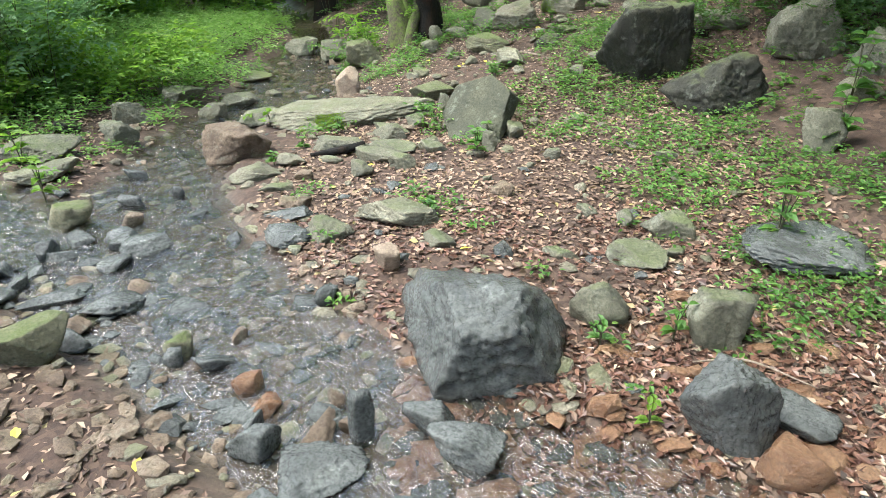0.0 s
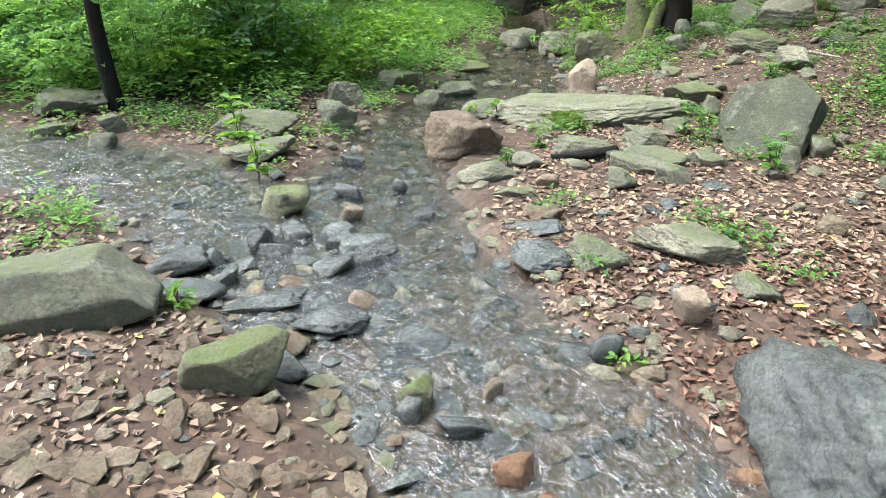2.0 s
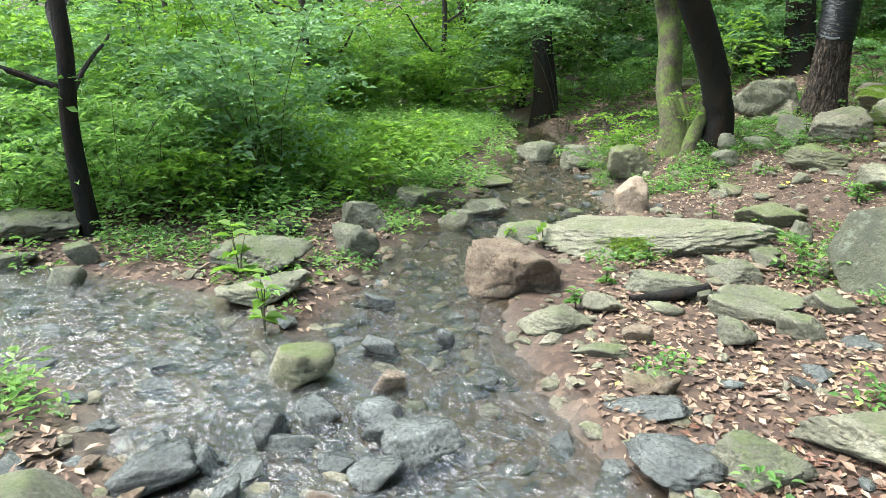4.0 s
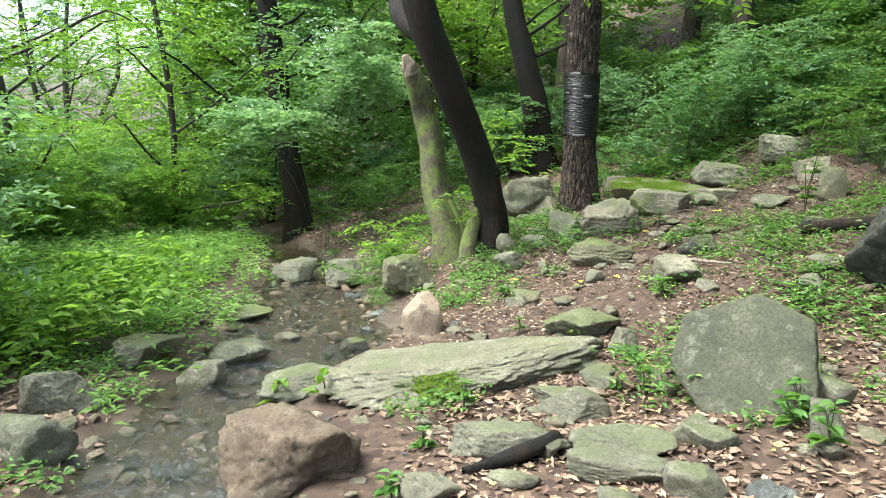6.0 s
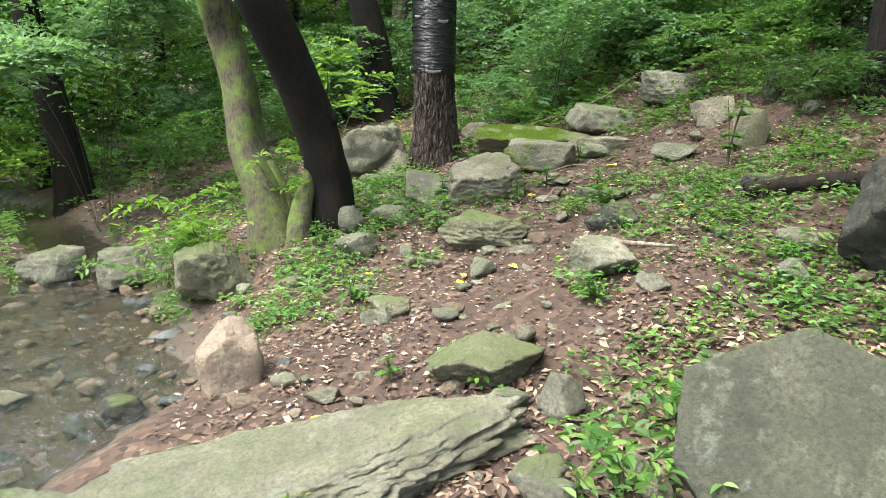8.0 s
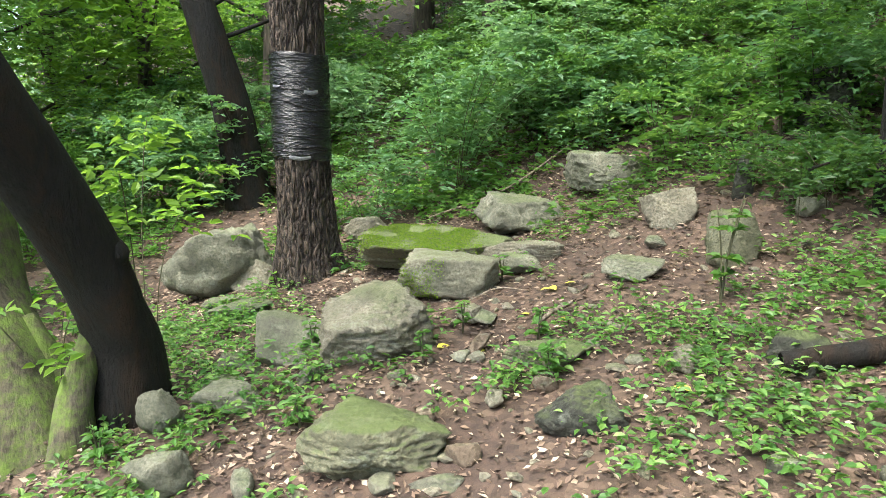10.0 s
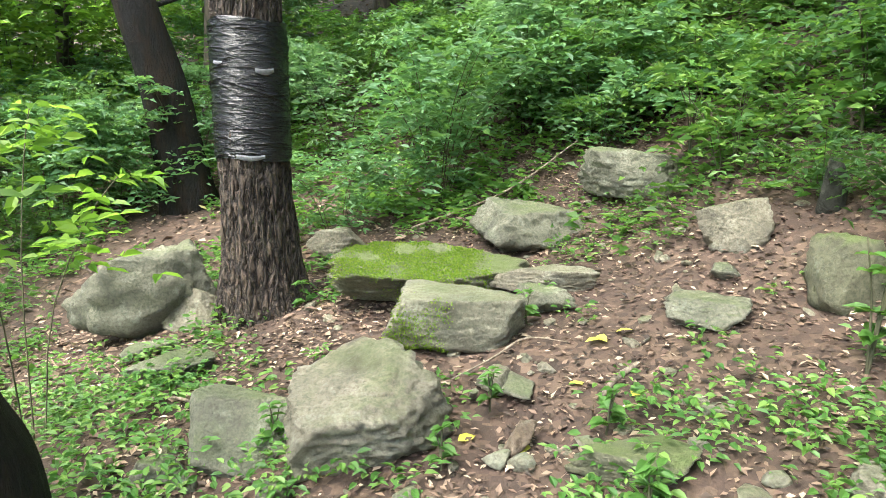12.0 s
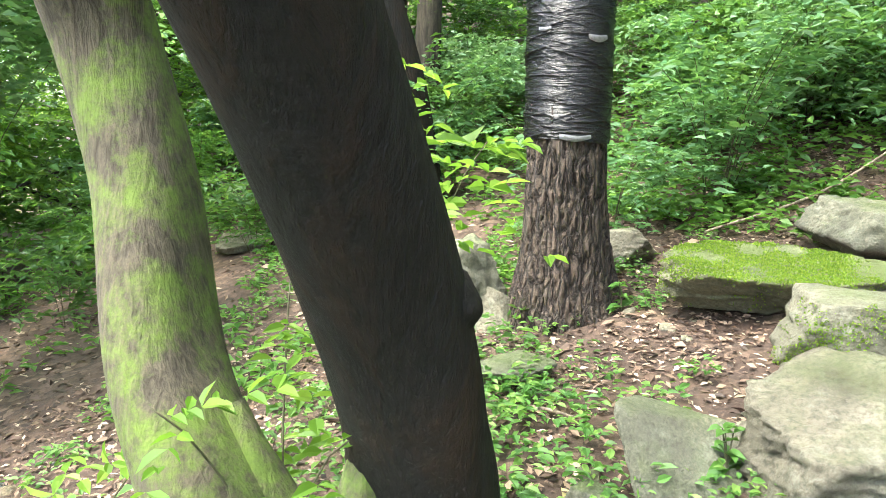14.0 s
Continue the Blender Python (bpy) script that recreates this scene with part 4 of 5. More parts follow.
add_limb(LEANING, "fork", [(-0.72, 8.1, 1.75), (-0.92, 8.5, 2.0), (-0.98, 8.9, 2.4), (-1.25, 9.2, 3.2)], (0.09, 0.085, 0.07, 0.03), "dark", 7, "dark forking limb")
add_limb(LEANING, "limb", [(-0.86, 8.06, 2.15), (-0.4, 7.95, 2.45), (0.4, 7.7, 2.5), (1.5, 7.4, 2.35)], (0.05, 0.035, 0.022, 0.008), "dark", 8, "side limb over the footpath")
spray_rng = np.random.default_rng(88)
k = spray_rng.uniform(0.15, 1, 46)
spray_at = np.stack([-0.4 + 2.1 * k, 7.95 - 0.6 * k + spray_rng.normal(size=46) * 0.25, 2.42 - 0.22 * k + spray_rng.normal(size=46) * 0.08], 1) - np.array(LEANING.location)
q = spray_rng.uniform(0, 2 * np.pi, 46)
foliage("spray", spray_rng, spray_at, unit(np.stack([np.cos(q), np.sin(q), spray_rng.uniform(-0.35, 0.1, 46)], 1)), spray_rng.uniform(0.25, 0.5, 46), 0.065, 0.085, "lime", LEANING, "bright lime leaves on the side limb", fine=True)["kind"] = "stuff"
tree("dark_trunk_tree", [(-2.2, 13.5, -0.85), (-2.22, 13.5, -0.1), (-2.3, 13.5, 0.6), (-2.45, 13.5, 2.0), (-2.6, 13.5, 4.5), (-2.7, 13.6, 9)],
     (0.23, 0.19, 0.18, 0.17, 0.13, 0.05), "dark", 36, 24, "tall dark-barked tree wrapped in black film at its foot", crown_mat="cool", first=0.42, branches=15, reach=2.7, leaf=0.09)
tree("far_wrapped_tree", [(1.49, 12.55, 0.4), (1.35, 12.6, 1.2), (1.15, 12.6, 2.0), (0.95, 12.7, 3.2), (0.8, 12.8, 7)],
     (0.20, 0.18, 0.16, 0.14, 0.04), "dark", 14, 25, "slanting tree wrapped in black film behind the boulders", crown_mat="mid", first=0.5, reach=2.6, leaf=0.1)
# the crowns of these two trunks are made dense overhead to shade the bank
tree("slope_tree", [(2.95, 7.2, 0.72), (2.97, 7.25, 1.6), (3.05, 7.3, 3.0), (3.1, 7.3, 6)],
     (0.075, 0.07, 0.06, 0.02), "dark", 34, 26, "slender dark tree on the wooded slope", crown_mat="deep", first=0.55, reach=2.4, branches=14)
tree("slope_tree", [(3.6, 6.3, 0.8), (3.62, 6.3, 1.8), (3.5, 6.35, 3.0), (3.55, 6.4, 6)],
     (0.09, 0.08, 0.065, 0.02), "dark", 36, 28, "dark leaning tree with a low leafy crown on the slope", crown_mat="deep", first=0.5, reach=2.6, branches=15)
tree("brook_sapling", [(-4.38, 5.13, -0.1), (-4.42, 5.15, 0.6), (-4.35, 5.15, 1.2), (-4.5, 5.3, 2.4), (-4.6, 5.4, 4)],
     (0.06, 0.05, 0.045, 0.035, 0.01), "dark", 18, 27, "young dark-stemmed tree beside the brook's side arm", crown_mat="mid", first=0.3, reach=1.7, leaf=0.07, branches=11)


def film_wrap(points, radius):
    """Film wound round a trunk: narrow raised folds that climb round it."""
    rng = np.random.default_rng(5)
    rows, sides = 300, 150
    p = curve_path(points, rows)
    a = np.linspace(0, 2 * np.pi, sides, endpoint=False)
    z = p[:, 2][:, None] * np.ones(sides)
    r = np.full((rows, sides), radius) + 0.004 * np.sin(3 * a + 1)
    for _ in range(330):
        a0, span, z0 = rng.uniform(0, 2 * np.pi), rng.uniform(0.25, 1.0), rng.uniform(p[0, 2], p[-1, 2])
        slope, tall, thick = rng.normal() * 0.06 - 0.03, rng.uniform(0.002, 0.006), rng.uniform(0.0018, 0.0045)
        d = (a - a0 + np.pi) % (2 * np.pi) - np.pi
        r += tall * np.exp(-(d / span) ** 4)[None] * np.exp(-((z - z0 - slope * d[None]) / thick) ** 2)
    edge = np.concatenate([np.linspace(0.004, 0, 8), np.zeros(rows - 16), np.linspace(0, 0.004, 8)])
    r += edge[:, None] * np.sin(7 * a + 2)
    v = np.stack([p[:, 0][:, None] + r * np.cos(a), p[:, 1][:, None] + r * np.sin(a), z + 0.012 * np.sin(2 * a + 0.5)], -1).reshape(-1, 3)
    i = np.arange(rows * sides).reshape(rows, sides)
    f = np.stack([i[:-1], np.roll(i, -1, 1)[:-1], np.roll(i, -1, 1)[1:], i[1:]], -1).reshape(-1, 4)
    ob = mesh_object("tree_wrap", v - p[0], f, WRAP)
    ob.location = p[0]
    for name, a0, z0, wide, tall, words in (("tag", -1.55, 0.42, 0.09, 0.035, "torn pale strip of film"), ("flap", -2.0, 0.015, 0.13, 0.03, "loose pale lower edge of the film"), ("strip", -2.75, 0.46, 0.06, 0.018, "torn pale strip of film")):
        q = np.linspace(-0.5, 0.5, 9) * wide / radius
        low = np.stack([(radius + 0.012) * np.cos(a0 + q), (radius + 0.012) * np.sin(a0 + q), z0 - tall * (0.5 - 0.45 * (2 * np.abs(q) * radius / wide) ** 2)], 1)
        top = np.stack([(radius + 0.008) * np.cos(a0 + q), (radius + 0.008) * np.sin(a0 + q), z0 + tall * (0.5 + 0.2 * np.sin(5 * q + a0))], 1)
        back = low * np.array([0.985, 0.985, 1.0])
        n = len(q)
        rim = np.vstack([top, low, back])
        f = [(r * n + j, r * n + j + 1, (r + 1) * n + j + 1, (r + 1) * n + j) for r in range(2) for j in range(n - 1)]
        mesh_object(name, rim, f, PALE_FILM, True, ob, words)
    return tagged(ob, "black stretch film wound round the oak trunk in creases", "tree wrap")


film_wrap([(1.123, 9.97, 0.96), (1.122, 9.97, 1.2), (1.125, 9.975, 1.4), (1.128, 9.98, 1.62)], 0.186)

# ---- wooded background ----
rng0 = np.random.default_rng(77)
n_far = 0
for i in range(400):
    x, y = rng0.uniform(-26, 24), rng0.uniform(11, 40)
    if n_far >= 60:
        break
    if y < 15.5 and -4.5 < x < 7:
        continue
    if x > -13 and x < -3.6 and y < 26:
        continue
    n_far += 1
    h = rng0.uniform(7, 12)
    g = land(x, y)
    tree("forest_tree", [(x, y, g - 0.1), (x + rng0.uniform(-0.3, 0.3), y, g + h * 0.3), (x + rng0.uniform(-0.8, 0.8), y, g + h * 0.6), (x + rng0.uniform(-1, 1), y, g + h)],
         (rng0.uniform(0.1, 0.22), 0.12, 0.09, 0.03), "far", 32, 100 + i, "tall woodland tree with a leafy green crown", crown_mat=("mid", "lime", "cool", "mid")[i % 4], sides=9, rings=12, branches=13, first=0.16, reach=rng0.uniform(2.4, 3.6), leaf=0.14)

# tall trees added on the slope; their crowns, above view, shade it
for i, (x, y, tall) in enumerate(((5.0, 3.6, 8.0), (6.4, 6.4, 9.0), (4.9, 8.9, 8.5), (6.9, 10.4, 9.5), (4.4, 12.6, 8.5), (7.6, 13.4, 10.0), (2.4, 14.8, 9.0), (5.4, 16.0, 10.0), (8.6, 4.2, 9.5), (9.5, 8.6, 10.0))):
    g = land(x, y)
    tree("slope_tree", [(x, y, g - 0.1), (x + 0.1, y, g + tall * 0.3), (x - 0.3, y + 0.1, g + tall * 0.6), (x - 0.4, y, g + tall)], (0.15, 0.12, 0.08, 0.02), "far", 44, 2100 + i,
         "tall shady tree with a spreading crown on the slope", crown_mat=("mid", "deep")[i % 2], sides=10, rings=16, branches=15, first=0.3, reach=3.3, leaf=0.15)

# tree added for its overhanging foliage and to shade the right bank
tree("slope_tree", [(3.7, 5.0, 0.9), (3.65, 5.05, 2.0), (3.5, 5.1, 3.4), (3.4, 5.2, 5.6)], (0.09, 0.08, 0.06, 0.02), "dark", 52, 2590,
     "dark tree with low spreading branches on the shaded slope", crown_mat="deep", first=0.24, branches=20, reach=2.3, leaf=0.08)
# unseen trees added behind and beside the brook, to block part of the skylight
for i, (x, y, tall) in enumerate(((3.9, 0.6, 8.0), (6.4, 0.2, 9.0), (4.6, -2.8, 9.0), (1.6, -4.6, 9.5), (7.8, -3.6, 9.5), (-2.2, -6.2, 9.0), (4.2, -7.6, 10.0), (-6.4, -5.4, 9.0), (0.6, -10.0, 10.0), (-5.2, -10.5, 10.0), (9.8, 1.4, 10.0), (8.6, -9.0, 10.0), (2.9, 3.2, 7.5), (4.3, 5.7, 8.0))):
    g = land(x, y)
    tree("added_shade_tree", [(x, y, g - 0.1), (x + 0.1, y, g + tall * 0.3), (x - 0.2, y + 0.2, g + tall * 0.6), (x - 0.3, y, g + tall)], (0.17, 0.13, 0.08, 0.02), "far", 46, 2600 + i,
         "tall woodland tree with a broad shady crown behind the brook", crown_mat=("mid", "deep", "lime")[i % 3], sides=10, rings=16, branches=15, first=0.36, reach=3.2, leaf=0.17)

# shrubs on the slope behind the oak
for i in range(82):
    x, y = rng0.uniform(-1.5, 9.0), rng0.uniform(10.6, 17.0)
    if x < 2.2 and y < 12.6 or x < 0.4 and y < 14:
        continue
    shrub(x, y, rng0.uniform(0.7, 1.5), rng0.uniform(0.5, 1.0), 150, 0.08, ("cool", "mid", "pale", "deep")[i % 4], 300 + i, label="bushy blue-green shrub on the wooded slope")
for i in range(52):
    x, y = rng0.uniform(3.3, 9.0), rng0.uniform(4.5, 12.0)
    shrub(x, y, rng0.uniform(0.4, 1.1), rng0.uniform(0.45, 0.9), 130, 0.06, ("mid", "cool", "deep")[i % 3], 400 + i, label="low leafy shrub on the shaded slope")
for i in range(46):
    x, y = rng0.uniform(1.6, 3.6), rng0.uniform(5.0, 8.4)
    if x < 2.35 or x < 2.8 and (y < 6.0 or y > 7.2):
        continue
    shrub(x, y, rng0.uniform(0.22, 0.5), rng0.uniform(0.3, 0.5), 70, 0.045, "deep", 2800 + i, stems=6, label="low dark green leafy bush on the shaded bank")
for i, (x, y) in enumerate(((2.9, 6.2), (3.5, 5.4), (3.6, 4.3), (3.5, 3.6))):
    shrub(x, y, rng0.uniform(0.5, 0.9), 0.55, 110, 0.055, "deep", 2900 + i, stems=6, label="dark leafy shrub among boulders on the slope")
# thicket beyond the brook
for i in range(74):
    x, y = rng0.uniform(-11, -3.3), rng0.uniform(5.2, 15)
    if x > -4.6 and y < 6.2 or (x > -4.2 and y > 7.5 and y < 11.5):
        continue
    shrub(x, y, rng0.uniform(0.7, 2.1), rng0.uniform(0.7, 1.3), 190, 0.08, ("bright", "pale", "lime")[i % 3], 500 + i, stems=6, label="tall bright green thicket shrub beyond the brook")
for i in range(34):
    x, y = rng0.uniform(3.1, 6.2), rng0.uniform(8.4, 12.0)
    shrub(x, y, rng0.uniform(0.35, 0.8), rng0.uniform(0.5, 0.8), 90, 0.07, ("cool", "herb")[i % 2], 1400 + i, stems=7, label="low spreading leafy shrub on the slope above the footpath")
# low bright bushes at the thicket's foot, and young trees that rise from it
for i in range(26):
    x, y = rng0.uniform(-7.5, -3.7), rng0.uniform(5.6, 8.6)
    shrub(x, y, rng0.uniform(0.5, 1.1), rng0.uniform(0.5, 0.9), 110, 0.065, ("bright", "lime", "bright")[i % 3], 1600 + i, stems=7, label="low bright green bush at the edge of the thicket")
for i, (x, y, tall) in enumerate(((-4.9, 9.6, 4.4), (-6.9, 9.0, 3.6), (-5.6, 11.8, 5.6), (-7.8, 11.2, 4.0), (-4.0, 13.2, 6.5), (-9.8, 9.4, 3.6), (-8.8, 13.5, 4.2), (-6.4, 14.8, 5.2))):
    g = land(x, y)
    tree("young_tree", [(x, y, g - 0.1), (x + 0.1, y, g + tall * 0.3), (x - 0.1, y + 0.1, g + tall * 0.65), (x + 0.15, y, g + tall)], (0.055, 0.045, 0.03, 0.01), "far", 26, 1700 + i,
         "young broad-leaved tree with spreading bright green twigs", crown_mat=("lime", "mid", "lime", "cool")[i % 4], sides=8, rings=12, branches=15, first=0.1, reach=1.7, leaf=0.085, flare=0.2)
shrub(-1.75, 11.4, 2.7, 1.25, 640, 0.085, "pale", 1801, stems=8, name="young_maple", label="young tree with flat blue-green sprays over the brook", low=0.5)
for i, (x, y) in enumerate(((-1.2, 12.9), (-0.5, 13.5), (0.2, 13.0), (-1.8, 14.2), (0.7, 13.9), (-0.9, 14.8))):
    shrub(x, y, 0.7, 0.8, 90, 0.08, ("deep", "mid")[i % 2], 1900 + i, stems=7, label="low shaded bush on the dark bank under the trees")
for i, (x, y, tall) in enumerate(((-4.6, 17.4, 6.0), (-3.0, 16.6, 7.5), (-1.2, 18.2, 8.0), (-3.8, 21.0, 8.0), (1.0, 16.6, 8.0), (3.4, 18.4, 8.5))):
    g = land(x, y)
    tree("leafy_tree", [(x, y, g - 0.1), (x + 0.15, y, g + tall * 0.3), (x - 0.15, y + 0.1, g + tall * 0.65), (x + 0.2, y, g + tall)], (0.11, 0.085, 0.05, 0.015), "far", 60, 2300 + i,
         "broad-leaved tree leafy from its foot to its top", crown_mat=("lime", "mid", "bright", "lime")[i % 4], sides=8, rings=14, branches=24, first=0.08, reach=2.7, leaf=0.13, flare=0.3)
for i in range(16):
    x, y = rng0.uniform(-7.5, -4.0), rng0.uniform(4.7, 6.2)
    if abs(x + 4.4) < 0.5 and y < 5.3:
        continue
    shrub(x, y, rng0.uniform(0.35, 0.7), rng0.uniform(0.45, 0.7), 100, 0.06, ("bright", "cool")[i % 2], 2400 + i, stems=7, label="low pale green bush beside the brook's side arm")
# far bushes that close the view between the trunks
for i in range(36):
    x, y = rng0.uniform(-12, 6), rng0.uniform(15.5, 24)
    shrub(x, y, rng0.uniform(2.0, 4.0), rng0.uniform(1.4, 2.2), 130, 0.15, ("mid", "lime", "cool", "deep")[i % 4], 1500 + i, stems=6, label="tall leafy bush deep in the wood")

# ---- low growth ----
HERB = {"base": [], "along": [], "up": [], "length": []}
herb_rng = np.random.default_rng(11)


def rosettes(xy, height, size, store, rng, per=7):
    for x, y in xy:
        z = land(x, y)
        h = height * rng.uniform(0.3, 1.0)
        n = rng.integers(per - 2, per + 3)
        a = rng.uniform(0, 2 * np.pi, n)
        rr = rng.uniform(0.005, 0.05, n)
        b = np.stack([x + np.cos(a) * rr, y + np.sin(a) * rr, z + h * rng.uniform(0.35, 1.0, n)], 1)
        al = np.stack([np.cos(a), np.sin(a), rng.uniform(-0.15, 0.45, n)], 1)
        store["base"].append(b), store["along"].append(al)
        store["up"].append(np.array([0, 0, 1.0]) + rng.normal(size=(n, 3)) * 0.3)
        store["length"].append(size * rng.uniform(0.55, 1.25, n))


def herb_patch(x, y, r, density=165):
    n = max(4, int(density * math.pi * r * r))
    a, q = herb_rng.uniform(0, 2 * np.pi, n), r * np.sqrt(herb_rng.uniform(0, 1, n)) * herb_rng.uniform(0.6, 1.25, n)
    pts = [(x + math.cos(u) * v, y + math.sin(u) * v) for u, v in zip(a, q)]
    rosettes([p for p in pts if brook_side(*p) > 0.02], 0.11, 0.036, HERB, herb_rng)


def flush_store(store, name, mat, label, category, ratio=0.55, fine=False):
    b, a, u, l = (np.concatenate(store[k]) for k in ("base", "along", "up", "length"))
    return tagged(leaf_mesh(name, b, a, u, l, l * ratio, LEAF[mat], fine=fine), label, category, kind="stuff")


herb_patch(0.93, 5.00, 0.30)
herb_patch(1.34, 5.31, 0.31)
herb_patch(1.56, 4.52, 0.36)
herb_patch(1.96, 4.56, 0.27)
herb_patch(1.25, 4.01, 0.25)
herb_patch(1.55, 3.74, 0.27)
herb_patch(1.96, 3.89, 0.24)
herb_patch(2.02, 3.63, 0.23)
herb_patch(2.32, 3.74, 0.31)
herb_patch(2.33, 3.37, 0.21)
herb_patch(1.57, 2.55, 0.29)
herb_patch(1.80, 3.24, 0.21)
herb_patch(1.90, 2.74, 0.24)
herb_patch(1.05, 2.54, 0.09)
herb_patch(0.82, 2.00, 0.08)
herb_patch(0.72, 2.43, 0.09)
herb_patch(0.11, 8.33, 0.31)
herb_patch(-0.29, 8.03, 0.30)
herb_patch(1.31, 5.87, 0.17)
herb_patch(0.63, 6.62, 0.25)
herb_patch(-1.08, 5.58, 0.17)
herb_patch(-3.30, 6.92, 0.54)
herb_patch(-2.94, 7.77, 0.60)
herb_patch(-2.43, 8.27, 0.55)
herb_patch(-2.87, 6.56, 0.32)
herb_patch(-3.42, 5.40, 0.33)
herb_patch(1.29, 3.77, 0.12)
herb_patch(-0.15, 3.69, 0.10)
herb_patch(0.18, 3.52, 0.11)
herb_patch(0.49, 3.02, 0.07)
herb_patch(1.83, 2.39, 0.14)
herb_patch(-3.44, 3.30, 0.21)
herb_patch(-3.18, 3.30, 0.14)
herb_patch(-3.21, 2.99, 0.13)
herb_patch(-3.71, 3.72, 0.13)
herb_patch(-3.74, 5.09, 0.36)
herb_patch(-3.91, 6.20, 0.33)
herb_patch(-4.08, 5.08, 0.27)
herb_patch(-2.66, 6.21, 0.21)
herb_patch(-2.69, 5.27, 0.22)
herb_patch(-0.90, 4.19, 0.13)
herb_patch(0.00, 3.77, 0.15)
herb_patch(-0.22, 3.89, 0.16)
herb_patch(-2.31, 2.77, 0.08)
herb_patch(-0.69, 3.42, 0.06)
herb_patch(0.03, 3.65, 0.10)
herb_patch(-0.51, 2.84, 0.05)
herb_patch(-3.28, 3.81, 0.13)
herb_patch(-3.68, 3.89, 0.14)
herb_patch(-2.74, 6.75, 0.29)
herb_patch(0.28, 5.99, 0.17)
herb_patch(0.05, 5.76, 0.13)
herb_patch(0.58, 6.05, 0.18)
herb_patch(0.86, 6.02, 0.12)
herb_patch(-0.05, 5.35, 0.11)
herb_patch(0.33, 4.97, 0.10)
herb_patch(0.12, 4.98, 0.04)
herb_patch(-0.87, 5.74, 0.11)
herb_patch(-0.97, 5.67, 0.09)
herb_patch(-1.03, 9.58, 0.34)
herb_patch(-0.98, 8.58, 0.24)
herb_patch(-0.86, 7.42, 0.15)
herb_patch(-1.16, 8.40, 0.18)
herb_patch(-0.45, 7.76, 0.21)
herb_patch(-0.25, 7.42, 0.16)
herb_patch(-0.66, 7.42, 0.19)
herb_patch(-0.14, 8.04, 0.13)
herb_patch(-0.31, 8.34, 0.14)
herb_patch(-0.22, 6.34, 0.09)
herb_patch(1.18, 7.61, 0.22)
herb_patch(1.60, 7.69, 0.28)
herb_patch(1.74, 7.33, 0.22)
herb_patch(1.37, 6.54, 0.21)
herb_patch(1.43, 6.20, 0.20)
herb_patch(1.87, 6.54, 0.22)
herb_patch(1.16, 5.61, 0.14)
herb_patch(1.11, 6.12, 0.13)
herb_patch(0.74, 5.41, 0.10)
herb_patch(0.75, 7.59, 0.11)
herb_patch(0.67, 9.73, 0.25)
herb_patch(0.19, 8.57, 0.20)
herb_patch(0.43, 8.22, 0.14)
herb_patch(0.50, 6.49, 0.10)
herb_patch(-2.39, 9.81, 0.22)
herb_patch(-2.14, 9.38, 0.15)
herb_patch(-1.37, 9.10, 0.15)
herb_patch(-1.46, 9.77, 0.17)
herb_patch(-0.15, 6.18, 0.09)
herb_patch(-0.43, 12.13, 0.20)
herb_patch(-0.71, 10.77, 0.27)
herb_patch(0.39, 7.96, 0.13)
herb_patch(0.08, 7.54, 0.14)
herb_patch(0.69, 8.39, 0.18)
herb_patch(0.05, 8.09, 0.13)
herb_patch(0.43, 9.23, 0.22)
herb_patch(-0.29, 8.35, 0.13)
herb_patch(-0.91, 8.37, 0.19)
herb_patch(-1.15, 8.90, 0.18)
herb_patch(-0.43, 7.97, 0.18)
herb_patch(-0.36, 7.25, 0.14)
herb_patch(-0.64, 7.47, 0.15)
herb_patch(-0.79, 7.88, 0.14)
herb_patch(1.03, 6.87, 0.13)
herb_patch(0.49, 6.55, 0.10)
herb_patch(1.13, 7.58, 0.13)
herb_patch(1.71, 7.34, 0.16)
herb_patch(1.45, 6.85, 0.16)
herb_patch(1.50, 6.63, 0.15)
herb_patch(1.64, 6.51, 0.15)
herb_patch(1.08, 6.46, 0.13)
herb_patch(1.27, 6.33, 0.13)
herb_patch(1.15, 6.10, 0.12)
herb_patch(0.89, 6.12, 0.11)
herb_patch(2.55, 7.18, 0.26)
herb_patch(2.80, 8.76, 0.24)
herb_patch(1.67, 10.24, 0.14)
herb_patch(3.45, 8.04, 0.34)
herb_patch(1.60, 10.10, 0.16)
herb_patch(1.33, 9.74, 0.11)
herb_patch(1.59, 9.58, 0.07)
herb_patch(1.89, 8.75, 0.09)
herb_patch(1.19, 8.37, 0.10)
herb_patch(1.05, 8.17, 0.07)
herb_patch(0.72, 8.11, 0.12)
herb_patch(0.58, 8.43, 0.09)
herb_patch(0.82, 8.01, 0.08)
herb_patch(0.58, 8.20, 0.12)
herb_patch(0.22, 9.43, 0.19)
herb_patch(0.04, 9.16, 0.15)
herb_patch(0.07, 9.97, 0.18)
herb_patch(0.29, 9.00, 0.12)
herb_patch(2.71, 8.95, 0.22)
herb_patch(2.65, 8.60, 0.13)
herb_patch(2.89, 9.22, 0.16)
herb_patch(3.19, 8.81, 0.22)
herb_patch(3.16, 8.44, 0.27)
herb_patch(3.23, 8.12, 0.26)
herb_patch(3.16, 7.82, 0.18)
herb_patch(1.29, 7.59, 0.11)
herb_patch(1.11, 7.61, 0.09)
herb_patch(1.59, 7.58, 0.08)
herb_patch(1.98, 7.93, 0.07)
herb_patch(2.48, 7.87, 0.08)
herb_patch(1.75, 7.23, 0.11)
herb_patch(1.50, 7.18, 0.10)
herb_patch(1.57, 7.05, 0.10)
herb_patch(1.78, 7.09, 0.09)
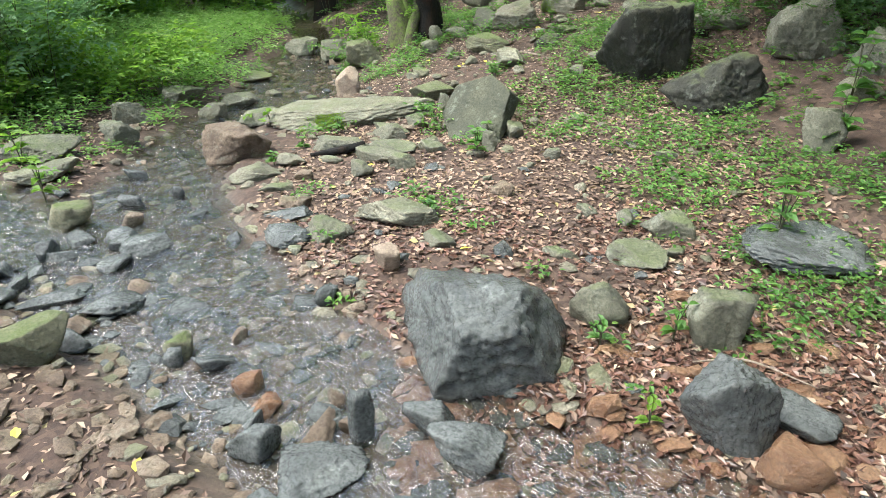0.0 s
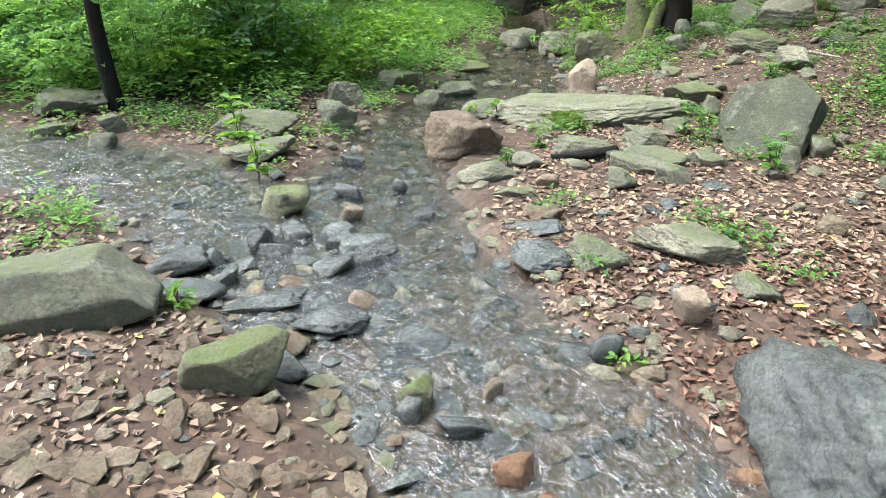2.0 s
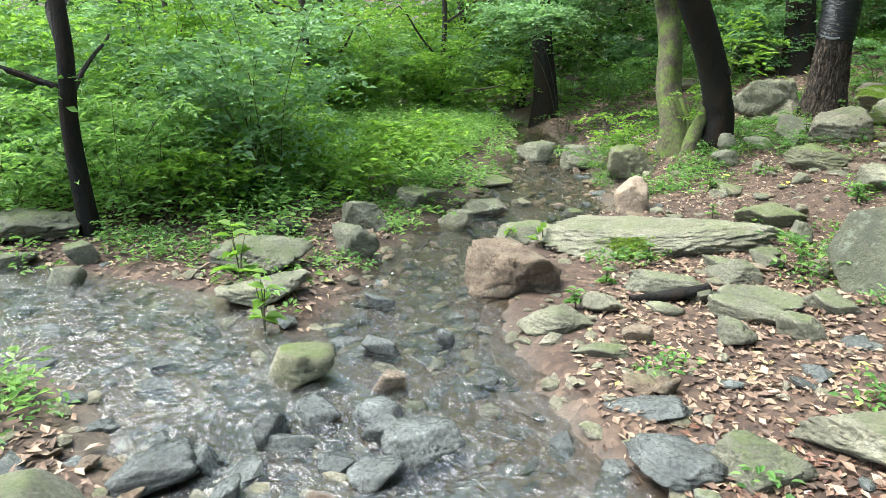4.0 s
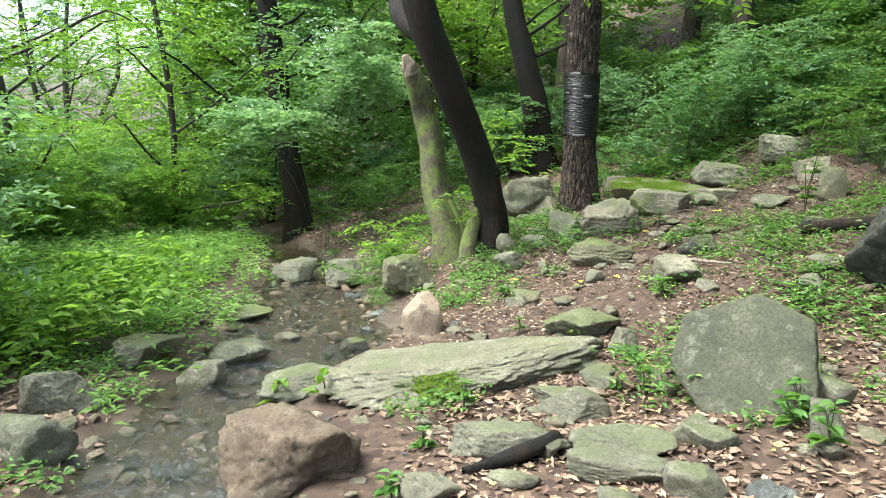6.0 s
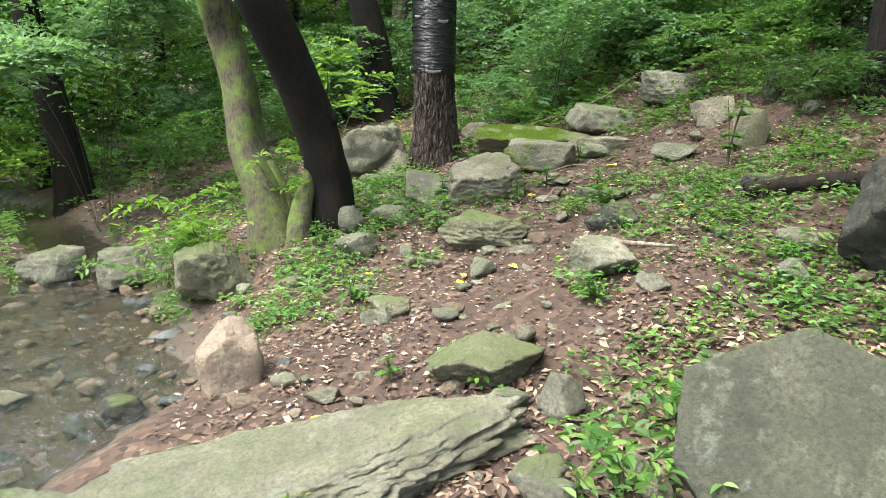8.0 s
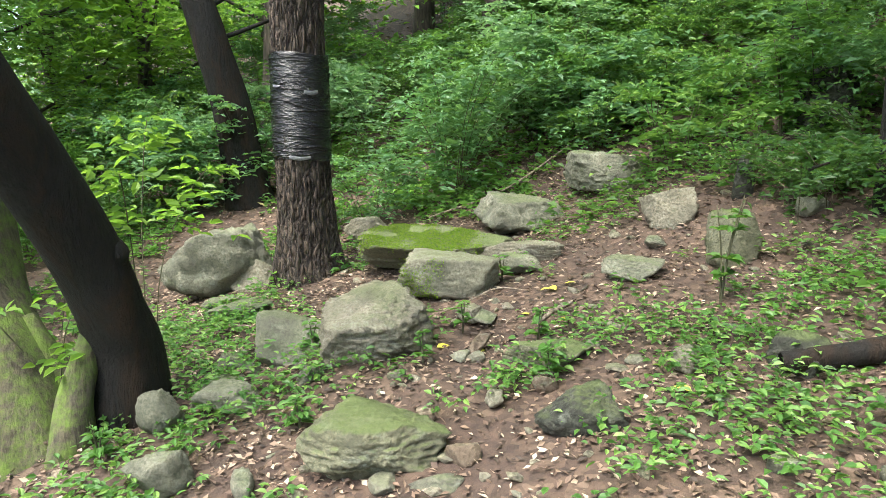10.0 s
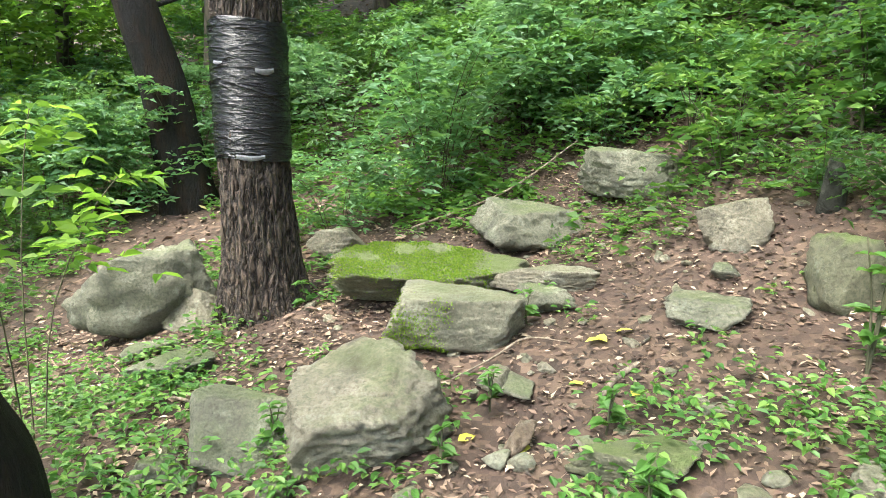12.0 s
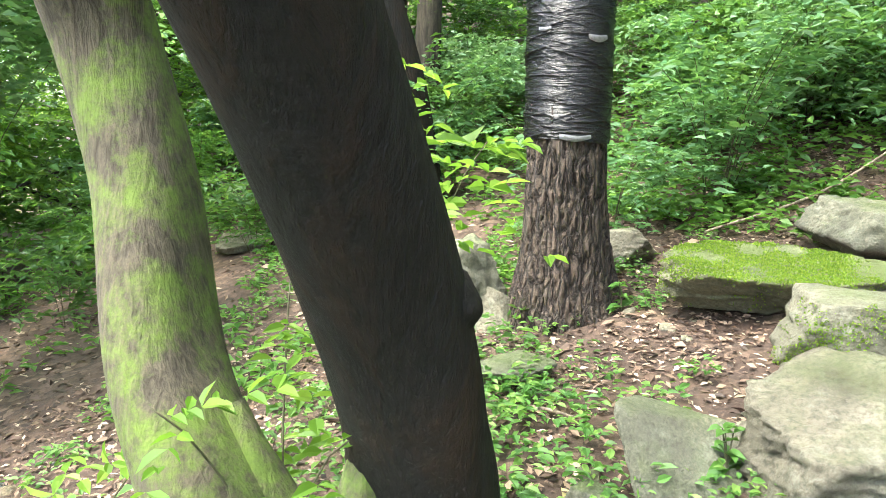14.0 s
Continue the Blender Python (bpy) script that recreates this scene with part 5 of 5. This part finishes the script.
herb_patch(1.90, 7.62, 0.07)
herb_patch(2.19, 7.43, 0.09)
herb_patch(2.57, 7.48, 0.15)
herb_patch(1.87, 8.43, 0.06)
herb_patch(1.04, 9.81, 0.05)
herb_patch(0.74, 9.35, 0.09)
herb_patch(0.67, 10.46, 0.11)
herb_patch(2.21, 10.16, 0.11)
herb_patch(-0.08, 9.92, 0.15)
herb_patch(0.33, 9.05, 0.10)
herb_patch(0.34, 8.85, 0.11)
herb_patch(0.44, 9.34, 0.09)
herb_patch(0.09, 10.76, 0.20)
herb_patch(-0.02, 11.49, 0.24)
herb_patch(-0.97, 10.25, 0.13)
herb_patch(-1.09, 10.26, 0.13)
herb_patch(1.37, 9.66, 0.11)
herb_patch(0.99, 8.96, 0.06)
for hx, hy, hr in ((0.1, 8.6, 0.35), (0.3, 9.1, 0.4), (-0.1, 9.3, 0.35), (0.55, 8.9, 0.22), (0.3, 8.15, 0.3), (0.05, 9.8, 0.4), (0.65, 9.3, 0.2), (-0.3, 9.0, 0.25), (1.45, 9.75, 0.12), (1.95, 9.9, 0.2), (2.5, 9.0, 0.25), (2.75, 9.5, 0.3), (1.3, 6.9, 0.35), (1.75, 6.9, 0.4), (2.2, 7.1, 0.4), (1.2, 6.0, 0.35), (0.75, 5.7, 0.25), (1.6, 5.6, 0.4), (2.0, 6.1, 0.4), (-0.6, 7.5, 0.25), (-0.3, 7.9, 0.3), (-1.15, 8.2, 0.35)):
    herb_patch(hx, hy, hr, 120)
flush_store(HERB, "ground_herbs", "herb", "low green herbs and seedlings covering the forest floor", "herbs", fine=True)


def spread(n, x0, x1, y0, y1, rng, keep):
    pts = []
    for x, y in zip(rng.uniform(x0, x1, n), rng.uniform(y0, y1, n)):
        if brook_side(x, y) > 0.05 and rng.uniform() < keep(x, y):
            pts.append((x, y))
    return pts


def patchy(x, y, scale=1.3, bias=0.0):
    return smooth(-0.25, 0.35, noise.noise(Vector((x * scale, y * scale, 5.0))) + bias)


SLOPE = {"base": [], "along": [], "up": [], "length": []}
rosettes(spread(11000, 2.3, 9.0, 3.6, 16, herb_rng, lambda x, y: 0.3 + 0.7 * patchy(x, y, 1.1, 0.15) if x > 3.0 or y > 9.8 else 0.35 * patchy(x, y)), 0.18, 0.075, SLOPE, herb_rng)
rosettes(spread(2600, 0.0, 3.0, 10.2, 16, herb_rng, lambda x, y: 0.7 * patchy(x, y)), 0.15, 0.06, SLOPE, herb_rng)
rosettes(spread(1800, 1.0, 3.4, 2.2, 7.2, herb_rng, lambda x, y: 0.8 * patchy(x, y, 1.6, 0.05)), 0.12, 0.036, SLOPE, herb_rng)
rosettes(spread(1300, -2.3, 1.2, 9.7, 15.0, herb_rng, lambda x, y: 0.55 * patchy(x, y)), 0.14, 0.07, SLOPE, herb_rng)
flush_store(SLOPE, "slope_herbs", "mid", "leafy herbs over the wooded slope", "herbs")

MEADOW = {"base": [], "along": [], "up": [], "length": []}
rosettes(spread(9500, -7.5, -2.3, 5.2, 12.5, herb_rng, lambda x, y: 1.0 if x < -3.5 and y > 6.0 or x < -2.7 and y > 7.3 else 0.5 * patchy(x, y, 1.6) if y > 6.8 else 0.22 * patchy(x, y, 1.6)), 0.3, 0.06, MEADOW, herb_rng, 8)
rosettes(spread(1500, -9.0, -2.6, 2.0, 6.2, herb_rng, lambda x, y: patchy(x, y, 1.5, 0.05)), 0.16, 0.055, MEADOW, herb_rng, 8)
rosettes(spread(2600, -25, -1.2, 12, 34, herb_rng, lambda x, y: 1.0 if x < -3.2 or y > 19 else 0.1), 0.5, 0.2, MEADOW, herb_rng, 8)
rosettes(spread(2600, -1, 25, 15, 40, herb_rng, lambda x, y: 1.0), 0.5, 0.2, MEADOW, herb_rng, 8)
flush_store(MEADOW, "meadow_herbs", "bright", "dense bright green herbs beyond the brook", "herbs", 0.4)

# ---- fallen leaves and gravel ----
PATH = ((-0.5, 5.6), (0.05, 6.7), (0.62, 7.3), (1.3, 7.9), (1.9, 8.4), (2.6, 9.0))


def path_distance(x, y):
    best = 9.0
    for (x0, y0), (x1, y1) in zip(PATH, PATH[1:]):
        u = max(0.0, min(1.0, ((x - x0) * (x1 - x0) + (y - y0) * (y1 - y0)) / ((x1 - x0) ** 2 + (y1 - y0) ** 2)))
        best = min(best, math.hypot(x - x0 - u * (x1 - x0), y - y0 - u * (y1 - y0)))
    return best


def litter(n, x0, x1, y0, y1, size, mat, seed, keep, name="leaf_litter", label="dry brown fallen leaves lying over the ground"):
    rng = np.random.default_rng(seed)
    pts = [(x, y) for x, y in zip(rng.uniform(x0, x1, n), rng.uniform(y0, y1, n)) if rng.uniform() < keep(x, y) * smooth(0, 0.5, min(x - x0, x1 - x, y - y0, y1 - y) + 0.1)]
    k = len(pts)
    z = np.array([ground_height(x, y)[0] for x, y in pts])
    p = np.array(pts)
    b = np.column_stack([p, z + rng.uniform(0.002, 0.016, k)])
    a = rng.uniform(0, 2 * np.pi, k)
    al = np.stack([np.cos(a), np.sin(a), rng.normal(size=k) * 0.22], 1)
    up = np.array([0, 0, 1.0]) + rng.normal(size=(k, 3)) * 0.35
    ln = size * rng.uniform(0.45, 1.35, k)
    return tagged(leaf_mesh(name, b, al, up, ln, ln * rng.uniform(0.35, 0.62, k), LEAF[mat], fold=0.12, droop=0.05), label, "leaf litter", kind="stuff")


def dry_keep(x, y):
    s = brook_side(x, y)
    return smooth(0.05, 0.4, s) * (0.55 + 0.45 * patchy(x, y, 2.2))


litter(32000, -1.3, 2.3, 2.0, 6.3, 0.044, "litter", 31, lambda x, y: dry_keep(x, y) * (0.2 + 0.8 * smooth(2.9, 3.7, y)))
litter(9000, -1.0, 2.3, 1.9, 3.9, 0.042, "litter_wet", 41, dry_keep, "wet_litter", "damp red-brown fallen leaves beside the brook")
litter(7000, -4.0, -0.3, -0.4, 3.5, 0.042, "litter", 32, dry_keep)
litter(6000, -4.0, -0.3, -0.4, 3.5, 0.04, "litter_path", 38, dry_keep)
litter(9000, -6, 5, -5, 1.5, 0.055, "litter", 39, dry_keep)
litter(70000, -1.3, 4.5, 5.6, 11.2, 0.03, "litter_path", 33, lambda x, y: dry_keep(x, y) * (1.0 if path_distance(x, y) > 0.45 else 0.8))
litter(9000, -5.0, -2.2, 2.0, 6.5, 0.05, "litter", 34, dry_keep)
litter(9000, 0.2, 4.0, 0.8, 3.2, 0.055, "litter_path", 35, dry_keep)
litter(8500, 0.0, 2.0, 1.1, 2.5, 0.046, "litter_wet", 36, lambda x, y: 1.0, "wet_litter", "sodden reddish fallen leaves in the shallow water")
litter(8000, -2.6, 1.8, 9.3, 15.5, 0.055, "litter_path", 40, dry_keep)
litter(9000, 0, 12, 8.5, 18, 0.07, "litter", 37, lambda x, y: 0.8)


def gravel(n, x0, x1, y0, y1, lo, hi, kind, seed, keep, name="gravel", label="small flat stones strewn along the brook"):
    rng = np.random.default_rng(seed)
    v0, f0 = icosphere(1)
    vs, fs, k = [], [], 0
    for _ in range(n):
        x, y = rng.uniform(x0, x1), rng.uniform(y0, y1)
        if rng.uniform() > keep(x, y):
            continue
        s = lo + (hi - lo) * rng.uniform() ** 2.2
        q = v0 * (1 + rng.normal(size=(len(v0), 1)) * 0.16) * s * np.array([rng.uniform(0.7, 1.3), rng.uniform(0.5, 0.9), rng.uniform(0.22, 0.5)])
        a, b = rng.uniform(0, 6.28), rng.normal() * 0.25
        q = np.column_stack([q[:, 0] * math.cos(b) - q[:, 2] * math.sin(b), q[:, 1], q[:, 0] * math.sin(b) + q[:, 2] * math.cos(b)])
        q = np.column_stack([q[:, 0] * math.cos(a) - q[:, 1] * math.sin(a), q[:, 0] * math.sin(a) + q[:, 1] * math.cos(a), q[:, 2]])
        vs.append(q + np.array([x, y, ground_height(x, y)[0] + s * 0.1]))
        fs.append(f0 + k)
        k += len(v0)
    return tagged(mesh_object(name, np.vstack(vs), np.vstack(fs), STONE[kind], False), label, "gravel", kind="stuff")


def near_brook(x, y):
    s = brook_side(x, y)
    return 1.0 if s < 0.12 else 0.35 if s < 0.5 else 0.06


gravel(2400, -4.2, 1.4, 1.2, 5.2, 0.018, 0.09, "wet", 51, lambda x, y: 1.0 if brook_side(x, y) < 0.1 else 0.05)
gravel(1500, -3.6, -0.4, 0.6, 3.2, 0.015, 0.075, "brown", 57, lambda x, y: 1.0 if brook_side(x, y) > -0.05 else 0.3, label="angular brown stone flakes on the muddy bank")
gravel(1500, -3.6, 2.4, 1.2, 6.0, 0.015, 0.07, "tan", 52, lambda x, y: 0.9 if brook_side(x, y) < 0.6 else 0.3)
gravel(420, -3.2, -0.6, 5.2, 10.5, 0.02, 0.10, "wet", 53, lambda x, y: 1.0 if brook_side(x, y) < 0.08 else 0.1)
gravel(1100, -3.2, 0.2, 5.0, 10.5, 0.02, 0.09, "brown", 54, near_brook)
gravel(700, -0.6, 3.2, 6.0, 10.5, 0.012, 0.05, "tan", 55, lambda x, y: 1.0 if path_distance(x, y) < 0.5 else 0.3, label="pebbles trodden into the footpath")
gravel(500, -0.2, 1.6, 1.3, 2.8, 0.02, 0.09, "rust", 56, lambda x, y: 1.0 if brook_side(x, y) < 0.3 else 0.3)


# ---- single plants ----
def weed(x, y, tall, size, pairs, seed, mat="herb", label="young leafy plant growing from the forest floor", lean=0.15, stalks=1, z=None):
    """Stalks with opposite pairs of leaves that shrink towards the tip."""
    rng = np.random.default_rng(seed)
    ob = thing("plant", x, y, (land(x, y) if z is None else z) - 0.01, label, "plant", "wild plants")
    for s in range(stalks):
        a0 = rng.uniform(0, 2 * np.pi)
        ln = lean * rng.uniform(0.4, 1.2) * tall
        p = curve_path([(0, 0, 0), (ln * 0.3 * math.cos(a0), ln * 0.3 * math.sin(a0), tall * 0.55), (ln * math.cos(a0), ln * math.sin(a0), tall * rng.uniform(0.85, 1.1))], 8)
        tube_mesh("stalk", [(p, np.linspace(0.0035, 0.0015, 8) * (1 + tall), 5, {})], BARK["stem"], ob)
        for k in range(pairs):
            f = 0.3 + 0.7 * k / max(1, pairs - 1)
            c = p[min(7, int(f * 7))]
            a = k * 1.57 + rng.uniform(-0.4, 0.4)
            for q in (a, a + math.pi):
                ln = np.array([size * rng.uniform(0.75, 1.15) * (1.15 - 0.45 * f)])
                leaf_mesh("leaf", np.array([c]), np.array([(math.cos(q), math.sin(q), rng.uniform(0.0, 0.5))]), np.array([(rng.normal() * 0.2, rng.normal() * 0.2, 1)]), ln, ln * 0.6, LEAF[mat], ob, fine=True, droop=0.25)
    return ob


weed(1.69, 3.03, .34, .11, 3, 700, "herb", stalks=4)
weed(1.01, 2.41, .2, .07, 3, 701, "herb", stalks=2)
weed(0.78, 1.92, .12, .06, 2, 702, "lime", "bright yellow-green plant with broad leaves beside stones", stalks=3)
weed(-1.79, 6.06, .14, .12, 2, 703, "lime", "bright yellow-green plant with broad leaves beside stones", stalks=2)
weed(0.26, 4.91, .15, .09, 3, 704, "herb", stalks=3)
weed(0.09, 4.95, .09, .06, 2, 705, "herb", stalks=1)
weed(-0.90, 5.63, .14, .06, 3, 706, "herb", stalks=4)
weed(-1.55, 5.9, .16, .12, 2, 707, "lime", "bright yellow-green plant with broad leaves beside stones", stalks=2)
weed(-2.72, 4.23, .3, .11, 3, 708, "lime", "bright yellow-green plant with broad leaves beside stones", stalks=3)
weed(-2.27, 2.72, .1, .06, 2, 709, "lime", "bright yellow-green plant with broad leaves beside stones", stalks=4)
weed(-0.33, 7.53, .16, .08, 2, 710, "lime", "bright yellow-green plant with broad leaves beside stones", stalks=1)
weed(-0.31, 8.22, .18, .06, 4, 711, "herb", stalks=3)
weed(3.31, 8.98, .5, .16, 3, 712, "herb", stalks=4)
weed(3.48, 8.15, .6, .16, 4, 713, "herb", stalks=4)
weed(-3.06, 4.63, .35, .14, 3, 714, "lime", "bright yellow-green plant with broad leaves beside stones", stalks=3)
weed(2.75, 4.51, .45, .16, 3, 715, "herb", stalks=3)
weed(2.45, 4.01, .3, .14, 3, 716, "herb", stalks=3)
weed(0.25, 4.69, .2, .08, 3, 717, "herb", stalks=3)
weed(2.03, 7.40, .45, .09, 4, 718, "herb", stalks=5)
weed(1.76, 8.60, .14, .07, 3, 719, "herb", stalks=3)
weed(1.20, 7.51, .14, .07, 3, 720, "herb", stalks=4)
weed(0.35, 7.92, .12, .06, 3, 721, "herb", stalks=4)
weed(0.47, 6.49, .12, .06, 3, 722, "herb", stalks=4)
weed(-0.33, 7.38, .14, .07, 3, 723, "herb", stalks=2)
weed(-1.14, 5.23, .1, .06, 3, 724, "herb", stalks=3)
weed(-1.29, 4.86, .1, .07, 3, 725, "herb", stalks=3)
weed(-0.43, 6.43, .1, .05, 3, 726, "herb", stalks=3)
weed(1.26, 9.71, .16, .07, 3, 727, "herb", stalks=3)
weed(1.39, 7.82, .14, .07, 3, 728, "herb", stalks=3)
weed(0.35, 5.00, .16, .07, 3, 729, "herb", stalks=4)
weed(0.69, 2.40, .14, .07, 2, 730, "herb", stalks=3)
weed(0.42, 2.26, .06, .05, 2, 731, "lime", "bright yellow-green plant with broad leaves beside stones", stalks=2)
weed(0.95, 8.05, .14, .06, 3, 732, "herb", stalks=4)
weed(0.62, 8.5, .13, .06, 3, 733, "herb", stalks=4)
weed(1.25, 8.2, .15, .06, 3, 734, "herb", stalks=4)
# the sapling with lime leaves behind the leaning tree
shrub(-0.02, 9.2, 1.35, 0.55, 42, 0.08, "lime", 901, stems=3, name="sapling", label="thin sapling with bright lime leaves behind the dark trunk", fine=True, low=0.35)
shrub(-0.42, 8.72, 0.75, 0.45, 16, 0.055, "lime", 902, stems=3, name="sapling", label="slight sapling with pale leaves between the two trunks", fine=True)
shrub(-0.95, 8.75, 0.6, 0.5, 70, 0.06, "lime", 903, stems=7, label="yellow-green bush at the foot of the mossy trunk", fine=True)
shrub(-1.25, 8.75, 0.45, 0.4, 60, 0.05, "herb", 904, stems=7, label="leafy bush on the bank beside the brook", fine=True)
shrub(-0.02, 5.52, 0.28, 0.28, 60, 0.05, "herb", 908, stems=6, label="leafy herb clump growing against the leaning slab", fine=True)
shrub(0.3, 5.75, 0.25, 0.3, 50, 0.05, "herb", 909, stems=6, label="leafy herb clump growing behind the leaning slab", fine=True)
shrub(2.7, 10.65, 1.5, 0.9, 180, 0.075, "cool", 905, stems=9, label="arching blue-green shrub behind the mossy slab", fine=True)
shrub(1.95, 10.75, 0.9, 0.7, 150, 0.055, "cool", 906, stems=9, label="pale green shrub with thin upright stems beside the oak", fine=True)
shrub(3.6, 10.1, 1.2, 0.8, 160, 0.075, "cool", 907, stems=8, label="leafy shrub at the edge of the slope", fine=True)


def moss_cover(ob, count, seed, keep, length=0.018):
    """A pelt of moss on part of a stone's surface."""
    rng = np.random.default_rng(seed)
    me = ob.data
    n = len(me.polygons)
    area, cen, nor = np.empty(n), np.empty(n * 3), np.empty(n * 3)
    me.polygons.foreach_get("area", area), me.polygons.foreach_get("center", cen), me.polygons.foreach_get("normal", nor)
    cen, nor = cen.reshape(-1, 3), nor.reshape(-1, 3)
    w = area * np.array([keep(c, q) * smooth(-0.3, 0.3, noise.noise(Vector(c * 7.0)) + 0.22) for c, q in zip(cen, nor)])
    i = rng.choice(n, count, p=w / w.sum())
    b = cen[i] + rng.normal(size=(count, 3)) * np.sqrt(area[i])[:, None] * 0.7
    b -= nor[i] * ((b - cen[i]) * nor[i]).sum(1)[:, None] + nor[i] * 0.002
    a = nor[i] + rng.normal(size=(count, 3)) * 0.7
    ln = length * rng.uniform(0.5, 1.2, count)
    return leaf_mesh("moss", b, a, nor[i] + rng.normal(size=(count, 3)), ln, ln * 0.5, LEAF["moss"], ob, "bright green moss pelt")


moss_cover(MOSSY_SLAB, 26000, 61, lambda c, q: 1.0 if q[2] > 0.3 and c[0] < 0.3 else 0.0, 0.011)
moss_cover(BLOCK, 1600, 62, lambda c, q: 1.0 if q[1] < -0.5 and c[0] < 0.0 else 0.0, 0.012)
moss_cover(LONG_SLAB, 9000, 63, lambda c, q: 1.0 if -0.42 < c[0] < 0.0 and c[1] < -0.08 and c[2] < 0.12 else 0.0, 0.013)


# ---- logs, sticks and yellow leaves ----
def branchwood(name, points, radii, label, mat="wood", category="stick"):
    base = np.array(points[0], float)
    p = curve_path([np.array(q, float) - base for q in points], 14)
    v, f = sweep(p, np.interp(np.linspace(0, 1, 14), np.linspace(0, 1, len(radii)), radii), 10, lump=0.1, seed=3)
    ob = mesh_object(name, v, np.vstack([f[:, [0, 1, 2]], f[f[:, 2] != f[:, 3]][:, [0, 2, 3]]]), BARK[mat])
    ob.location = base
    return tagged(ob, label, category)


def on(x, y, h=0.0):
    return (x, y, land(x, y) + h)


branchwood("log", [on(-1.02, 4.93, 0.03), on(-0.8, 5.0, 0.04), on(-0.62, 5.08, 0.06)], (0.02, 0.03, 0.028), "short black rotten log among stones", "dark", "log")
branchwood("log", [on(1.62, 6.85, 0.05), on(1.95, 6.6, 0.06), on(2.4, 6.35, 0.05)], (0.035, 0.04, 0.035), "dark smooth fallen log in herbs", "dark", "log")
branchwood("stick", [on(1.5, 7.95, 0.015), on(1.62, 7.99, 0.02), on(1.74, 8.0, 0.02)], (0.008, 0.012, 0.009), "pale broken stick on the footpath")
branchwood("stick", [on(1.0, 2.15, 0.1), on(1.2, 2.12, 0.12), on(1.42, 1.98, 0.06)], (0.004, 0.005, 0.003), "thin pale twig across the stones")
branchwood("stick", [on(0.75, 6.72, 0.1), on(0.86, 6.62, 0.08), on(0.96, 6.55, 0.06)], (0.012, 0.01, 0.006), "pale stub of dead wood on a stone")
branchwood("stick", [on(2.2, 10.2, 0.06), on(2.75, 9.95, 0.12), on(3.2, 9.75, 0.2)], (0.006, 0.007, 0.004), "long thin dead stem lying behind the boulders")
branchwood("stick", [on(1.25, 8.42, 0.03), on(1.42, 8.40, 0.05), on(1.62, 8.44, 0.04), on(1.72, 8.3, 0.02)], (0.003, 0.004, 0.002), "thin pale runner across the block's foot")
branchwood("stick", [on(2.95, 7.62, 0.15), on(2.75, 7.5, 0.28), on(2.55, 7.3, 0.42)], (0.008, 0.010, 0.005), "dark dead branch sticking up from the slope", "dark")
branchwood("stick", [on(0.2, 9.35, 0.02), on(0.42, 9.1, 0.03), on(0.5, 8.95, 0.02)], (0.006, 0.007, 0.004), "crooked dead twig among herbs")
rock(1.40, 8.25, 0.12, 0.26, 0.03, -20, "grey", 408, label="thin flat grey shard of stone on the footpath", rough=0.02)


def fallen_leaf(x, y, size, seed, z=0.0):
    rng = np.random.default_rng(seed)
    a = rng.uniform(0, 6.28)
    b = np.array([[0.0, 0, 0]])
    ob = leaf_mesh("fallen_leaf", b, np.array([[math.cos(a), math.sin(a), 0.1]]), np.array([[rng.normal() * 0.2, rng.normal() * 0.2, 1]]), np.array([size]), np.array([size * 0.6]), LEAF["yellow"], fine=True, fold=0.1)
    ob.location = (x, y, ground_height(x, y)[0] + 0.012 + z)
    return tagged(ob, "single yellow fallen leaf lying on the ground", "fallen leaf", "yellow fallen leaves")


fallen_leaf(-1.54, 1.80, 0.07, 800)
fallen_leaf(-1.52, 2.98, 0.07, 801)
fallen_leaf(1.06, 8.12, 0.07, 802)
fallen_leaf(1.21, 7.96, 0.07, 803)
fallen_leaf(1.50, 8.09, 0.07, 804)
fallen_leaf(1.58, 7.89, 0.07, 805)
fallen_leaf(1.82, 8.24, 0.07, 806)
fallen_leaf(1.83, 8.27, 0.07, 807)
fallen_leaf(1.94, 8.19, 0.07, 808)
fallen_leaf(0.23, 7.27, 0.07, 809)
fallen_leaf(-0.14, 7.62, 0.07, 810)
fallen_leaf(0.43, 7.15, 0.07, 811)
fallen_leaf(-0.50, 4.67, 0.07, 812)
fallen_leaf(-1.06, 1.66, 0.07, 813)
fallen_leaf(-1.01, 6.30, 0.07, 814)
fallen_leaf(0.19, 7.19, 0.07, 815)
fallen_leaf(-1.76, 7.90, 0.07, 816)
fallen_leaf(0.09, 3.22, 0.07, 817)
fallen_leaf(-0.76, 6.31, 0.07, 818)
fallen_leaf(1.37, 6.99, 0.07, 819)
